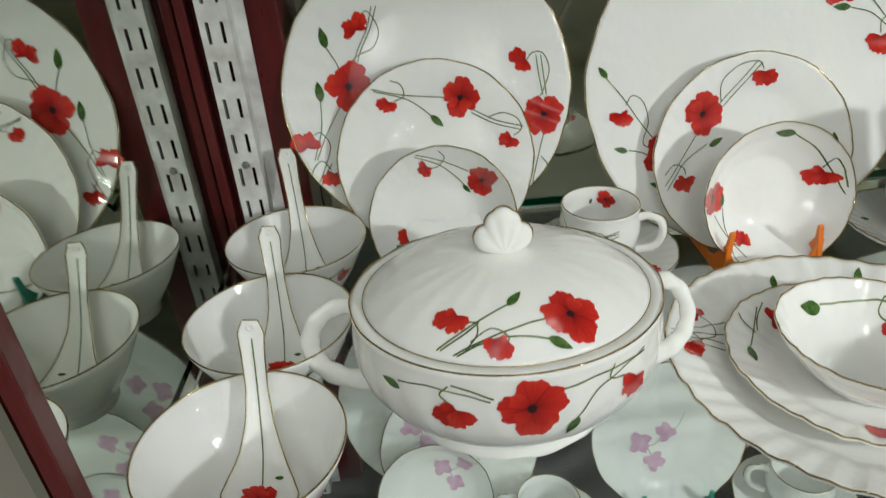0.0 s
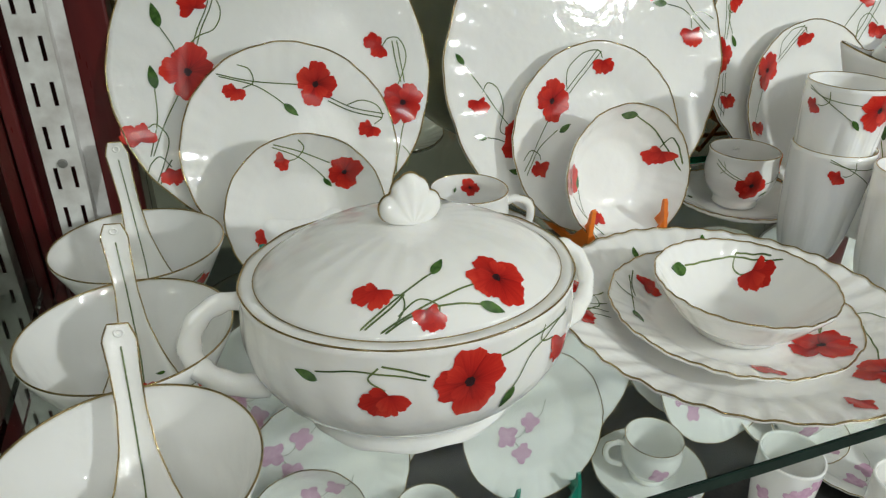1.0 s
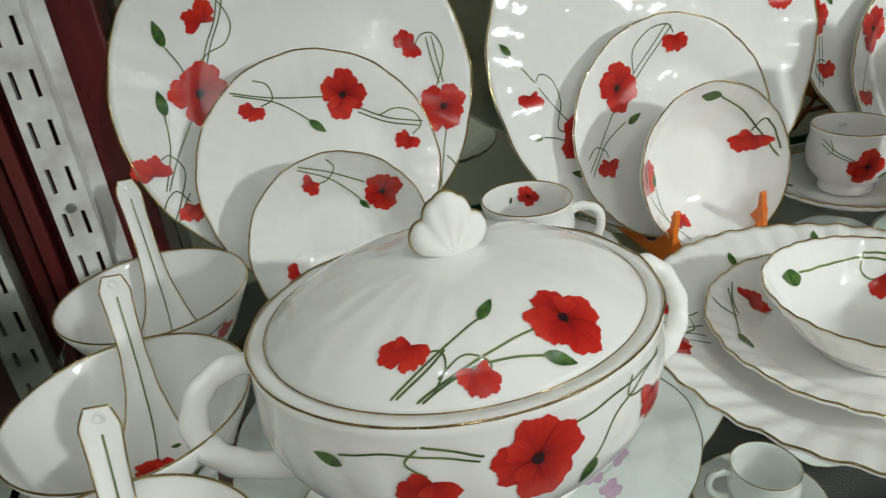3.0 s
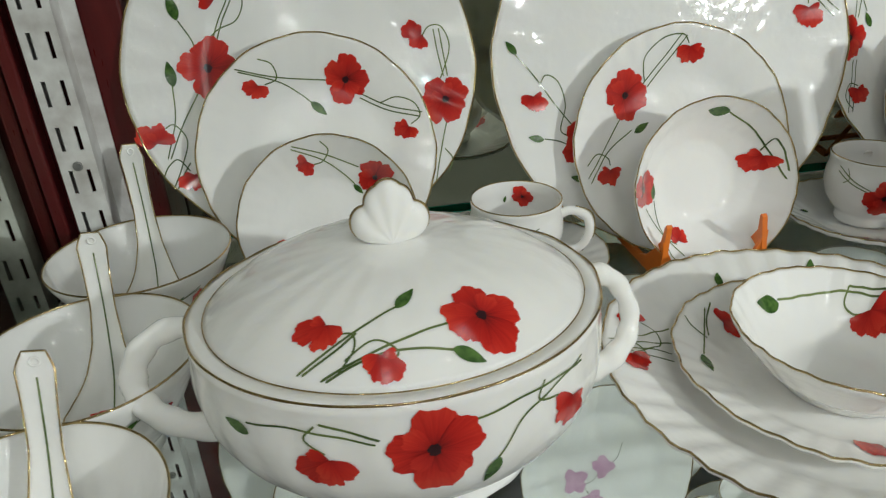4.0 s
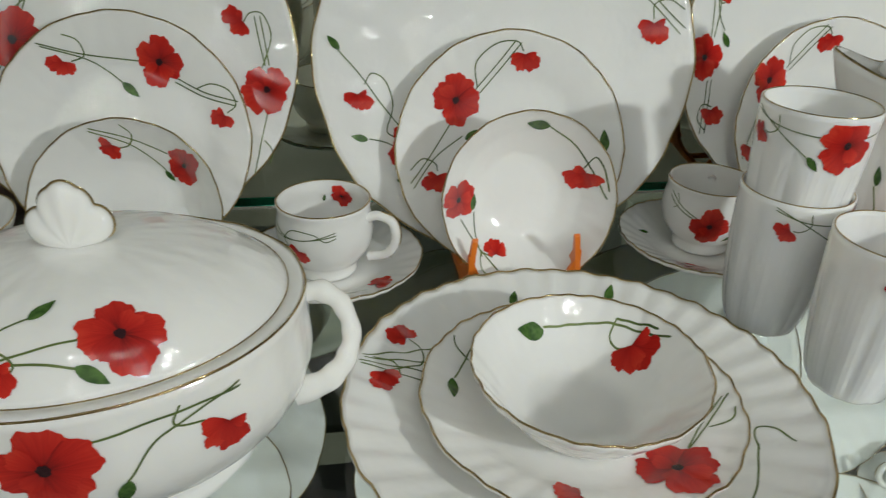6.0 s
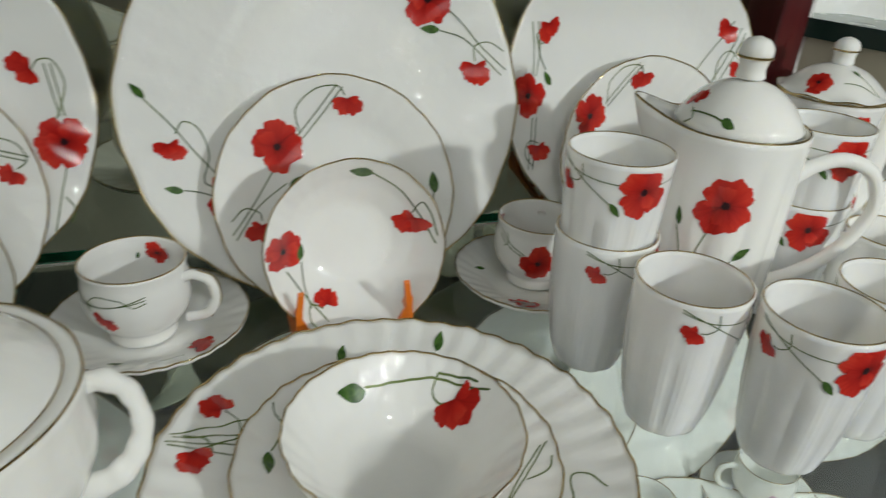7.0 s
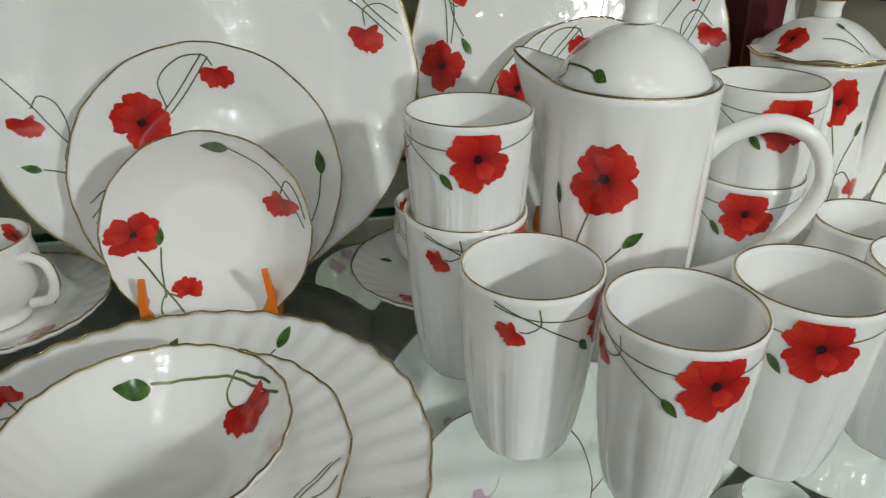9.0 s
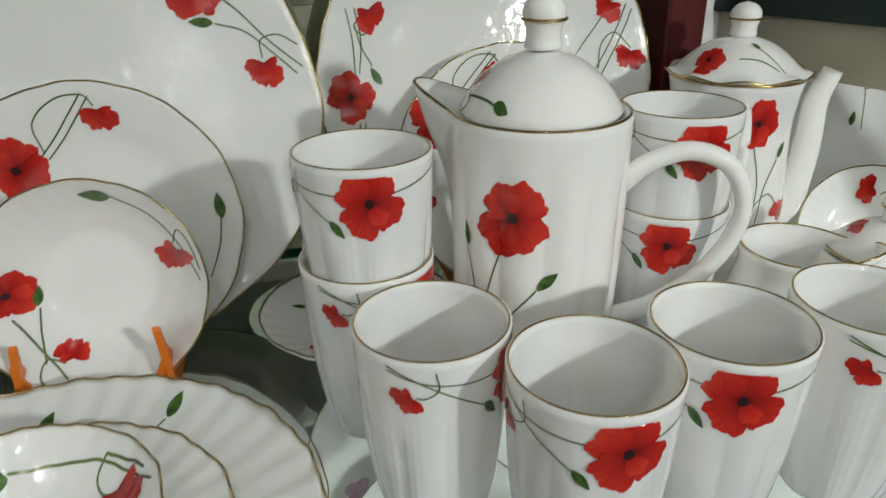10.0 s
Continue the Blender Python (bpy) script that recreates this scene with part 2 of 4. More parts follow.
def glass_shelf(name, z, label):
    top = structure(name, box(SHELF_X0, SHELF_X1, FRONT + 0.002, BACK - 0.002, z - 0.008, z), GLASS, label)
    top.visible_shadow = False
    # front edge painted as shaded, back edge painted as lit
    for nm, y0, y1, mat in (("front_edge", FRONT, FRONT + 0.0015, SHADEDEDGE), ("back_edge", BACK - 0.0015, BACK, LITEDGE)):
        e = part(nm, box(SHELF_X0, SHELF_X1, y0, y1, z - 0.008, z), mat, top, "polished green glass edge, light and shade put in its colour", False)
    return top


glass_shelf("glass_shelf", 0.0, "clear greenish glass shelf with dark green edge")
# the board's near black is the shade under the glass, put into its colour
structure("lower_shelf", box(SHELF_X0, SHELF_X1, FRONT - 0.01, BACK, -0.350, -0.335), DARK, "shelf board below the glass shelf, shade put in its colour")
structure("upper_shelf", box(SHELF_X0, 0.70, 0.395, BACK - 0.03, 0.365, 0.375), SHELFTOP, "upper glass shelf over the crockery")
structure("corner_post", box(-0.192, -0.112, 0.600, 0.655, -0.38, 0.62, 0.002), REDWOOD, "dark red lacquered corner post")
structure("post_right", box(0.700, 0.732, 0.600, 0.655, -0.38, 0.62, 0.002), REDWOOD, "dark red lacquered post")
structure("mirror_lath", box(-0.1935, -0.184, 0.235, 0.250, -0.38, 0.62, 0.002), REDWOOD, "dark red wooden lath at the mirror edge")
structure("mirror_lath_back", box(-0.1935, -0.184, 0.585, 0.600, -0.38, 0.62, 0.002), REDWOOD, "dark red wooden lath in the corner")
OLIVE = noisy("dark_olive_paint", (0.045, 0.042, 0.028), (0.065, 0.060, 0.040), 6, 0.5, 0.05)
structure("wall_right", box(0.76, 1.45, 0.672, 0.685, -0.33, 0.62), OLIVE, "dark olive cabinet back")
structure("post_cover", box(0.735, 0.764, 0.628, 0.655, -0.33, 0.62, 0.001), STEEL, "white painted steel channel beside the post")
board = structure("fascia_board", box(0.0, 0.46, 0.0, 0.012, 0.142, 0.1915, 0.001), BEIGE, "beige laminate fascia board under a shelf")
board.matrix_world = pose(0.757, 0.647, 0, 0, 0, -71)
ledge = structure("side_shelf", box(-0.01, 0.46, -0.004, 0.07, 0.192, 0.200), SHELFTOP, "glass side shelf seen from above")
ledge.matrix_world = board.matrix_world
rim = part("side_shelf_edge", box(-0.01, 0.46, -0.0065, -0.004, 0.183, 0.2005), SHADEDEDGE, ledge, "green glass edge, shade put in its colour", False)


# ---- crockery shapes ----
def flute(R, start, amp, n, swirl, scallop, ns):
    """Swirled fluting that grows from radius start to the rim R, and a gently scalloped rim."""
    def wave(r, z, a, k):
        g = max(0.0, min(1.0, (r - start) / (R - start)))
        g = g * g * (3 - 2 * g)
        z2 = z + amp * g * math.sin(n * a + swirl * g)
        r2 = r * (1 + scallop * g ** 3 * (0.7 * math.cos(ns * a + 0.4) + 0.3 * math.cos((ns * 2 + 3) * a)))
        return r2, z2
    return wave


def rim_line(thing, r, z, wave, radius, segs=144):
    line = []
    for i in range(segs):
        a = 2 * math.pi * i / segs
        rr, zz = wave(r, z, a, 0)
        line.append((rr * math.cos(a), rr * math.sin(a), zz))
    v, f = tube(line, radius, True, 6)
    return mesh_object("gold_rim", v, f, GOLD, thing, "thin gold line on the rim")


def dish(thing, top, thick, foot_r, wave, R, segs=180):
    """A turned dish from its top profile (axis to rim), with underside, foot ring and gold rim line."""
    top = dense(top, R / 34)
    under = []
    for r, z in top:
        if r < R * 0.985:
            low = z - thick
            if abs(r - foot_r) < R * 0.04:
                low = min(low, 0.0)
            under.append((r, low))
    prof = top + [(R * 1.004, top[-1][1] - thick * 0.45)] + under[::-1]
    v, f = lathe(prof, segs, wave)
    mesh_object("body", v, f, CHINA, thing)
    rim_line(thing, top[-1][0], top[-1][1] + 0.0002, wave, R * 0.001 + 0.00052)
    return top


def dish_surface(top, wave):
    """Points on the top of a dish over (u, v), lifted a little."""
    rs, zs = [p[0] for p in top], [p[1] for p in top]

    def at(u, v, lift):
        r, a = math.hypot(u, v), math.atan2(v, u)
        if r > 1e-6:
            r = r * r / wave(r, 0.0, a, 0)[0]
        return Vector((u, v, wave(r, float(np.interp(r, rs, zs)), a, 0)[1] + lift))
    return at


def turned(surf, degrees):
    """The same surface, with its print turned about the axis."""
    c, d = math.cos(radians(degrees)), math.sin(radians(degrees))
    return lambda u, v, lift: surf(u * c - v * d, u * d + v * c, lift)


def round_surface(outer, wave, start, inner=False):
    """Points on the side of a turned body: u runs round it from the angle start, v is the height."""
    pts = sorted((z, r) for r, z in outer)
    zs, rs = [p[0] for p in pts], [p[1] for p in pts]
    ref = max(rs)

    def at(u, v, lift):
        a = radians(start) + u / ref
        r = float(np.interp(v, zs, rs))
        r = wave(r, v, a, 0)[0] + (-lift if inner else lift)
        return Vector((r * math.cos(a), r * math.sin(a), v))
    return at


# ---- painted decoration, fired into the glaze ----
def petal_fan(surf, cx, cy, ox, oy, rx, ry, turn, seed, lift, size, verts, faces, uvs, floor=0.0):
    """One petal: rings from its heart to a ruffled edge, laid on the surface."""
    rnd = random.Random(seed)
    p1, p2, p3 = rnd.uniform(0, 6), rnd.uniform(0, 6), rnd.uniform(0, 6)
    rings, segs = 5, 34
    base = len(verts)
    for k in range(rings + 1):
        for i in range(segs):
            a = 2 * math.pi * i / segs
            ruffle = 1 + 0.07 * math.sin(3 * a + p1) + 0.05 * math.sin(5 * a + p2) + 0.045 * math.sin(10 * a + p3)
            x, y = rx * ruffle * math.cos(a) * k / rings, ry * ruffle * math.sin(a) * k / rings
            u = cx + ox + x * math.cos(turn) - y * math.sin(turn)
            v = cy + oy + x * math.sin(turn) + y * math.cos(turn)
            verts.append(surf(u, v, lift))
            uvs.append((floor + math.hypot(u - cx, v - cy) / size * (0.88 + 0.05 * (seed % 6)), math.atan2(v - cy, u - cx) / 6.2832 + 0.5 + seed * 0.37))
    for k in range(rings):
        for i in range(segs):
            j = (i + 1) % segs
            a, b = base + k * segs, base + (k + 1) * segs
            faces.append((a + i, b + i, b + j, a + j))


def fan_petal(surf, cx, cy, a0, spread, length, seed, lift, floor, verts, faces, uvs):
    """One poppy petal: a fan from the heart with rounded shoulders and a frilled edge."""
    rnd = random.Random(seed)
    p1, p2, p3, lean = rnd.uniform(0, 6), rnd.uniform(0, 6), rnd.uniform(0, 6), rnd.uniform(-0.12, 0.12)
    ns, nw, base = 7, 20, len(verts)
    for i in range(ns + 1):
        q = i / ns
        for k in range(nw + 1):
            w = 2 * k / nw - 1
            ang = a0 + radians(spread) * w * (1.25 - 0.25 * q)
            edge = 1 - 0.30 * abs(w) ** 4 + lean * w + 0.045 * math.sin(4 * w + p1) + 0.042 * math.sin(9 * w + p2) + 0.024 * math.sin(21 * w + p3)
            rad = length * q * edge
            verts.append(surf(cx + rad * math.cos(ang), cy + rad * math.sin(ang), lift))
            tone = 0.62 + 0.42 * ((seed * 0.618) % 1)
            uvs.append((floor + (tone - floor) * q ** 0.8 * (1 - 0.58 * abs(w) ** 6), w * 0.35 + seed * 0.37))
    row = nw + 1
    for i in range(ns):
        for k in range(nw):
            c = base + i * row + k
            faces.append((c, c + row, c + row + 1, c + 1))


def poppy(thing, surf, u, v, r, turn=0, seed=1):
    """An open poppy: three broad petals, two smaller ones folded over them, and a dark heart."""
    verts, faces, uvs = [], [], []
    r *= 0.93
    rnd = random.Random(seed)
    for i, (ang, spread, length, floor) in enumerate(((62, 48, 1.02, 0.08), (150, 46, 0.98, 0.10), (244, 50, 1.10, 0.07), (335, 50, 1.06, 0.08), (290, 36, 0.80, 0.18), (108, 34, 0.74, 0.14), (196, 30, 0.64, 0.20))):
        fan_petal(surf, u, v, radians(turn + ang + rnd.uniform(-9, 9)), spread * rnd.uniform(0.92, 1.08), length * r * rnd.uniform(0.93, 1.07), seed * 7 + i, 0.00040 + 0.00005 * i, floor, verts, faces, uvs)
    for i in range(3):
        fan_petal(surf, u, v, radians(turn + 120 * i), 75, 0.15 * r, seed * 11 + i, 0.00075, 0.0, verts, faces, uvs)
    uvs[-3 * 168:] = [(0.04, 0.5)] * (3 * 168)
    return mesh_object("poppy_flower", verts, faces, POPPY, thing, "red poppy printed in the glaze", True, uvs)


def side_poppy(thing, surf, u, v, r, turn=0, seed=1):
    """A nodding poppy seen from the side: a fan of petals below its calyx; turn is the way it hangs."""
    verts, faces, uvs = [], [], []
    rnd = random.Random(seed + 50)
    t0 = radians(turn)
    big = rnd.choice((-1, 1))
    r *= 1.05
    hx, hy = u - 0.52 * r * math.cos(t0), v - 0.52 * r * math.sin(t0)
    for i, (ang, spread, length, floor) in enumerate(((-64, 40, 1.00, 0.24), (44, 40, 1.32, 0.24), (-14, 30, 1.12, 0.30), (88, 30, 0.72, 0.22), (20, 26, 0.82, 0.34))):
        fan_petal(surf, hx, hy, t0 + big * radians(ang + rnd.uniform(-8, 8)), spread, length * r * rnd.uniform(0.92, 1.06), seed * 5 + i, 0.00040 + 0.00005 * i, floor, verts, faces, uvs)
    return mesh_object("poppy_flower", verts, faces, POPPY, thing, "nodding red poppy printed in the glaze", True, uvs)


def bud(thing, surf, u, v, length, turn, seed=1, name="bud"):
    """A hairy green bud with its base at one end and its tip towards turn."""
    verts, faces, uvs = [], [], []
    a, n = radians(turn), 24
    for i in range(n + 1):
        s = i / n
        w = length * 0.20 * math.sin(math.pi * s ** 0.8) ** 0.9 + (0.012 * length if 0 < i < n and i % 2 else 0)
        for side in (-1, -0.67, -0.33, 0, 0.33, 0.67, 1):
            x, y = (s - 0.5) * length, w * side
            verts.append(surf(u + x * math.cos(a) - y * math.sin(a), v + x * math.sin(a) + y * math.cos(a), 0.00055))
            uvs.append((s, side * 0.5 + 0.5))
    for i in range(n):
        for k in range(6):
            b = i * 7 + k
            faces.append((b, b + 7, b + 8, b + 1))
    return mesh_object(name, verts, faces, BUD, thing, "", True, uvs)


def stem(thing, surf, ctrl, width=0.0011):
    """A thin painted stem through control points of the surface."""
    pts = spline([(p[0], p[1], 0) for p in ctrl], 26 * (len(ctrl) - 1) + 4)
    verts, faces, n = [], [], len(pts)
    for i, p in enumerate(pts):
        d = (pts[min(i + 1, n - 1)] - pts[max(i - 1, 0)]).normalized()
        w = width * 0.85 * (0.5 if i in (0, n - 1) else 1) * 0.5
        for s in (-1, 1):
            verts.append(surf(p.x - d.y * w * s, p.y + d.x * w * s, 0.00030))
    for i in range(n - 1):
        faces.append((2 * i, 2 * i + 2, 2 * i + 3, 2 * i + 1))
    return mesh_object("stem", verts, faces, STEM, thing)


def mm(*pairs):
    return [(a / 1000, b / 1000) for a, b in pairs]


PLATE_TOP = [(0, 0.045), (0.58, 0.045), (0.66, 0.058), (0.72, 0.10), (1.0, 0.20)]
SHALLOW_TOP = [(0, 0.11), (0.58, 0.11), (0.66, 0.118), (0.72, 0.135), (1.0, 0.20)]
FLAT_TOP = [(0, 0.15), (0.58, 0.15), (0.66, 0.153), (0.72, 0.163), (1.0, 0.20)]
BOWL_TOP = [(0, 0.05), (0.38, 0.05), (0.50, 0.08), (0.72, 0.25), (0.9, 0.48), (1.0, 0.61)]
SAUCER_TOP = [(0, 0.09), (0.38, 0.09), (0.44, 0.075), (0.55, 0.09), (1.0, 0.27)]


def plate(name, R, m, label, category="plate", group="", shape=PLATE_TOP, amp=0.0040, n=34, scallop=0.006, ns=12):
    thing = empty(name, m, label, category, group)
    wave = flute(R, R * 0.55, amp * R, n, 2.6, scallop, ns)
    top = dish(thing, [(r * R, z * R) for r, z in shape], 0.0034, R * 0.5, wave, R)
    return thing, dish_surface(top, wave)


def leaning(x, y, z, rise, lean, turn=0):
    """The pose of a dish that leans back, from the centre of its rim and the rim's height over its base."""
    return pose(x, y, z, 90 - lean, 0, turn) @ Matrix.Translation((0, 0, -rise))


# dinner plate on the green stand, with a quarter plate and a bowl before it
t, s = plate("dinner_plate", 0.127, leaning(0.006, 0.590, 0.1515, 0.0254, 13), "white fluted dinner plate with red poppies, leaning upright on its stand", "plate", "dinner plates", SHALLOW_TOP, 0.003)
poppy(t, s, -0.069, 0.010, 0.022, 20, 1)
side_poppy(t, s, -0.112, -0.034, 0.011, 100, 2)
side_poppy(t, s, -0.090, -0.070, 0.009, 270, 3)
side_poppy(t, s, -0.060, 0.062, 0.011, 120, 4)
bud(t, s, -0.086, 0.053, 0.018, 100)
bud(t, s, -0.095, 0.008, 0.018, 95)
poppy(t, s, 0.103, -0.027, 0.018, -30, 5)
side_poppy(t, s, 0.084, 0.020, 0.010, 200, 6)
stem(t, s, mm((-78, -6), (-92, -28), (-104, -52)))
stem(t, s, mm((-95, 0), (-97, -25), (-106, -52)))
stem(t, s, mm((-84, 44), (-77, 30), (-76, 22)))
stem(t, s, mm((-105, -30), (-98, -28), (-91, -40), (-97, -58), (-104, -72)))
stem(t, s, mm((-92, -62), (-99, -53), (-106, -57), (-110, -64)))
stem(t, s, mm((-91, -56), (-98, -66), (-102, -74)))
stem(t, s, mm((-64, 26), (-57, 42), (-48, 58), (-42, 76)))
stem(t, s, mm((-61, 26), (-54, 42), (-45, 58), (-38, 76)))
stem(t, s, mm((-70, 26), (-58, 36), (-44, 42), (-38, 56), (-46, 72), (-56, 66)))
stem(t, s, mm((89, 20), (95, 27), (104, 26), (109, 12), (104, -4), (98, -16)))
stem(t, s, mm((98, 25), (100, 8), (103, -10)))
stem(t, s, mm((102, 25), (104, 8), (106, -10)))
stem(t, s, mm((103, -42), (97, -62), (90, -88)))
stem(t, s, mm((99, -64), (104, -72), (101, -82)))
t, s = plate("quarter_plate", 0.0875, leaning(0.009, 0.568, 0.0965, 0.0175, 17), "small white fluted plate with red poppies leaning on a dinner plate", "plate", "quarter plates")
poppy(t, s, 0.026, 0.053, 0.018, 10, 7)
side_poppy(t, s, -0.040, 0.050, 0.0085, 240, 8)
side_poppy(t, s, 0.066, 0.011, 0.0085, 230, 9)
bud(t, s, 0.004, 0.034, 0.015, -45)
stem(t, s, mm((-52, 66), (-25, 59), (12, 54)))
stem(t, s, mm((-50, 64), (-24, 56), (-10, 47), (0, 38)))
stem(t, s, mm((-35, 72), (-26, 68), (-24, 58), (-33, 54)))
stem(t, s, mm((36, 42), (56, 31), (80, 24)))
stem(t, s, mm((35, 39), (55, 28), (78, 21)))
stem(t, s, mm((50, 34), (62, 37), (74, 32), (78, 22), (71, 16)))
t, s = plate("vegetable_bowl", 0.0645, leaning(0.011, 0.530, 0.056, 0.0393, 17), "small white bowl with red poppies leaning on a plate", "bowl", "vegetable bowls", BOWL_TOP, 0.004)
side_poppy(t, s, -0.014, 0.043, 0.0075, 220, 10)
poppy(t, s, 0.037, 0.029, 0.0135, 40, 11)
side_poppy(t, s, -0.036, -0.022, 0.009, 200, 12)
bud(t, s, 0.024, 0.021, 0.010, -50)
stem(t, s, mm((-20, 58), (2, 50), (26, 38)))
stem(t, s, mm((-21, 56), (0, 46), (14, 34), (22, 25)))
stem(t, s, mm((0, 60), (5, 53), (0, 45), (-7, 43)))

# platter on the orange stand
t, s = plate("platter", 0.1465, leaning(0.2905, 0.578, 0.144, 0.0293, 13), "large white platter with red poppies, leaning upright on its stand", "platter", "", FLAT_TOP, 0.0022, 40, 0.009, 10)
bud(t, s, -0.131, 0.016, 0.013, 130)
side_poppy(t, s, -0.115, -0.026, 0.0095, 270, 13)
bud(t, s, -0.115, -0.053, 0.013, 165)
poppy(t, s, -0.076, -0.062, 0.020, 60, 14)
bud(t, s, -0.082, -0.088, 0.013, 160)
bud(t, s, 0.078, 0.055, 0.015, 175)
side_poppy(t, s, 0.113, 0.022, 0.0115, 265, 15)
poppy(t, s, 0.076, 0.076, 0.020, 0, 16)
stem(t, s, mm((-128, 11), (-112, -8), (-98, -28), (-84, -46)))
stem(t, s, mm((-110, -14), (-104, -6), (-94, -12), (-89, -30), (-94, -48), (-88, -54)))
stem(t, s, mm((-108, -54), (-96, -57), (-84, -63)))
stem(t, s, mm((86, 54), (104, 48), (120, 34), (134, 20)))
stem(t, s, mm((80, 78), (100, 62), (118, 42), (138, 24)))
stem(t, s, mm((113, 31), (113, 42), (124, 45), (136, 38)))
t, s = plate("quarter_plate", 0.089, leaning(0.290, 0.552, 0.0835, 0.0178, 17), "small white fluted plate with red poppies leaning on the platter", "plate", "quarter plates")
poppy(t, s, -0.041, 0.039, 0.0195, 15, 17)
side_poppy(t, s, 0.011, 0.066, 0.0105, 265, 18)
side_poppy(t, s, -0.057, -0.023, 0.010, 265, 19)
bud(t, s, -0.028, 0.013, 0.014, 30)
bud(t, s, 0.075, 0.006, 0.017, 95)
stem(t, s, mm((-26, 46), (-12, 62), (4, 82)))
stem(t, s, mm((-22, 44), (-8, 60), (8, 80)))
stem(t, s, mm((-24, 48), (-26, 66), (-12, 79), (4, 81), (10, 74)))
stem(t, s, mm((-45, 22), (-60, 0), (-78, -22)))
stem(t, s, mm((-36, 12), (-58, -4), (-76, -26)))
stem(t, s, mm((-78, -12), (-68, -4), (-58, -8), (-56, -14)))
stem(t, s, mm((75, -2), (72, -20), (64, -40)))
t, s = plate("vegetable_bowl", 0.0638, leaning(0.293, 0.501, 0.065, 0.0389, 15), "small white bowl with red poppies held by an orange stand", "bowl", "vegetable bowls", BOWL_TOP, 0.004)
poppy(t, s, -0.049, 0.000, 0.014, 80, 20)
bud(t, s, -0.036, -0.004, 0.012, 80)
side_poppy(t, s, -0.020, -0.038, 0.0085, 80, 21)
bud(t, s, 0.008, 0.053, 0.017, 170)
side_poppy(t, s, 0.045, 0.011, 0.0105, 250, 22)
stem(t, s, mm((-48, -14), (-36, -34), (-22, -52)))
stem(t, s, mm((-36, -11), (-36, -26), (-33, -42)))
stem(t, s, mm((-24, -44), (-33, -40), (-35, -48), (-30, -55)))
stem(t, s, mm((16, 52), (36, 38), (50, 18), (59, -2)))
stem(t, s, mm((45, 20), (50, 29), (56, 20), (60, 4)))

# dinner plate and quarter plate behind the teapot
t, s = plate("dinner_plate", 0.126, leaning(0.563, 0.600, 0.145, 0.0252, 13), "white dinner plate with red poppies standing behind the teapot", "plate", "dinner plates", SHALLOW_TOP, 0.003)
poppy(t, s, -0.103, -0.004, 0.018, 30, 23)
side_poppy(t, s, -0.083, 0.049, 0.0105, 290, 24)
bud(t, s, -0.083, 0.010, 0.014, 120)
side_poppy(t, s, -0.093, -0.052, 0.010, 270, 25)
side_poppy(t, s, 0.093, 0.047, 0.011, 230, 26)
side_poppy(t, s, 0.110, 0.010, 0.011, 250, 27)
stem(t, s, mm((-95, 12), (-92, 34), (-95, 56)))
stem(t, s, mm((-98, 12), (-98, 34), (-101, 56)))
stem(t, s, mm((-85, 17), (-92, 30), (-96, 46)))
stem(t, s, mm((-88, 54), (-96, 44), (-90, 38), (-86, 44)))
stem(t, s, mm((-98, -22), (-100, -40), (-104, -66)))
stem(t, s, mm((-94, -22), (-96, -40), (-99, -66)))
stem(t, s, mm((-92, -44), (-102, -42), (-106, -54), (-98, -64)))
stem(t, s, mm((100, 56), (86, 36), (66, 10)))
stem(t, s, mm((112, 46), (104, 26), (88, -4)))
stem(t, s, mm((108, 50), (98, 26), (80, -6)))
stem(t, s, mm((112, 18), (100, 30), (90, 22), (88, 4)))
t, s = plate("quarter_plate", 0.089, leaning(0.5735, 0.575, 0.087, 0.0178, 17), "small white fluted plate with poppies behind the teapot", "plate", "quarter plates")
poppy(t, s, -0.058, 0.040, 0.0195, 15, 28)
side_poppy(t, s, -0.005, 0.069, 0.010, 265, 29)
side_poppy(t, s, -0.072, -0.020, 0.010, 265, 30)
stem(t, s, mm((-42, 50), (-28, 66), (-12, 84)))
stem(t, s, mm((-38, 48), (-24, 64), (-8, 82)))
stem(t, s, mm((-40, 52), (-40, 68), (-28, 80), (-12, 82), (-6, 76)))
stem(t, s, mm((-60, 22), (-70, 0), (-80, -24)))

# pile of dishes lying flat
t, s = plate("dinner_plate", 0.1265, pose(0.2816, 0.3473, 0.0), "white fluted dinner plate lying flat under two smaller dishes", "plate", "dinner plates", PLATE_TOP, 0.007, 40, 0.006, 20)
side_poppy(t, s, -0.090, 0.068, 0.0095, 130, 31)
side_poppy(t, s, -0.101, 0.029, 0.0095, 300, 32)
bud(t, s, -0.010, 0.103, 0.014, 70)
bud(t, s, 0.055, 0.097, 0.015, 60)
poppy(t, s, 0.050, -0.090, 0.018, 0, 33)
side_poppy(t, s, 0.004, -0.108, 0.009, 200, 34)
stem(t, s, mm((-114, 46), (-92, 52), (-66, 62)))
stem(t, s, mm((-113, 44), (-92, 46), (-70, 50)))
stem(t, s, mm((-116, 40), (-96, 41), (-74, 41)))
stem(t, s, mm((-115, 38), (-98, 36), (-76, 34)))
stem(t, s, mm((-85, 64), (-78, 57), (-80, 46), (-98, 38)))
stem(t, s, mm((-108, 46), (-96, 44), (-93, 36), (-97, 32)))
stem(t, s, mm((-12, 96), (-18, 88), (-24, 82)))
stem(t, s, mm((50, 90), (40, 82), (28, 76)))
stem(t, s, mm((86, -40), (70, -66), (56, -80)))
stem(t, s, mm((102, -46), (98, -34), (90, -30), (84, -44)))
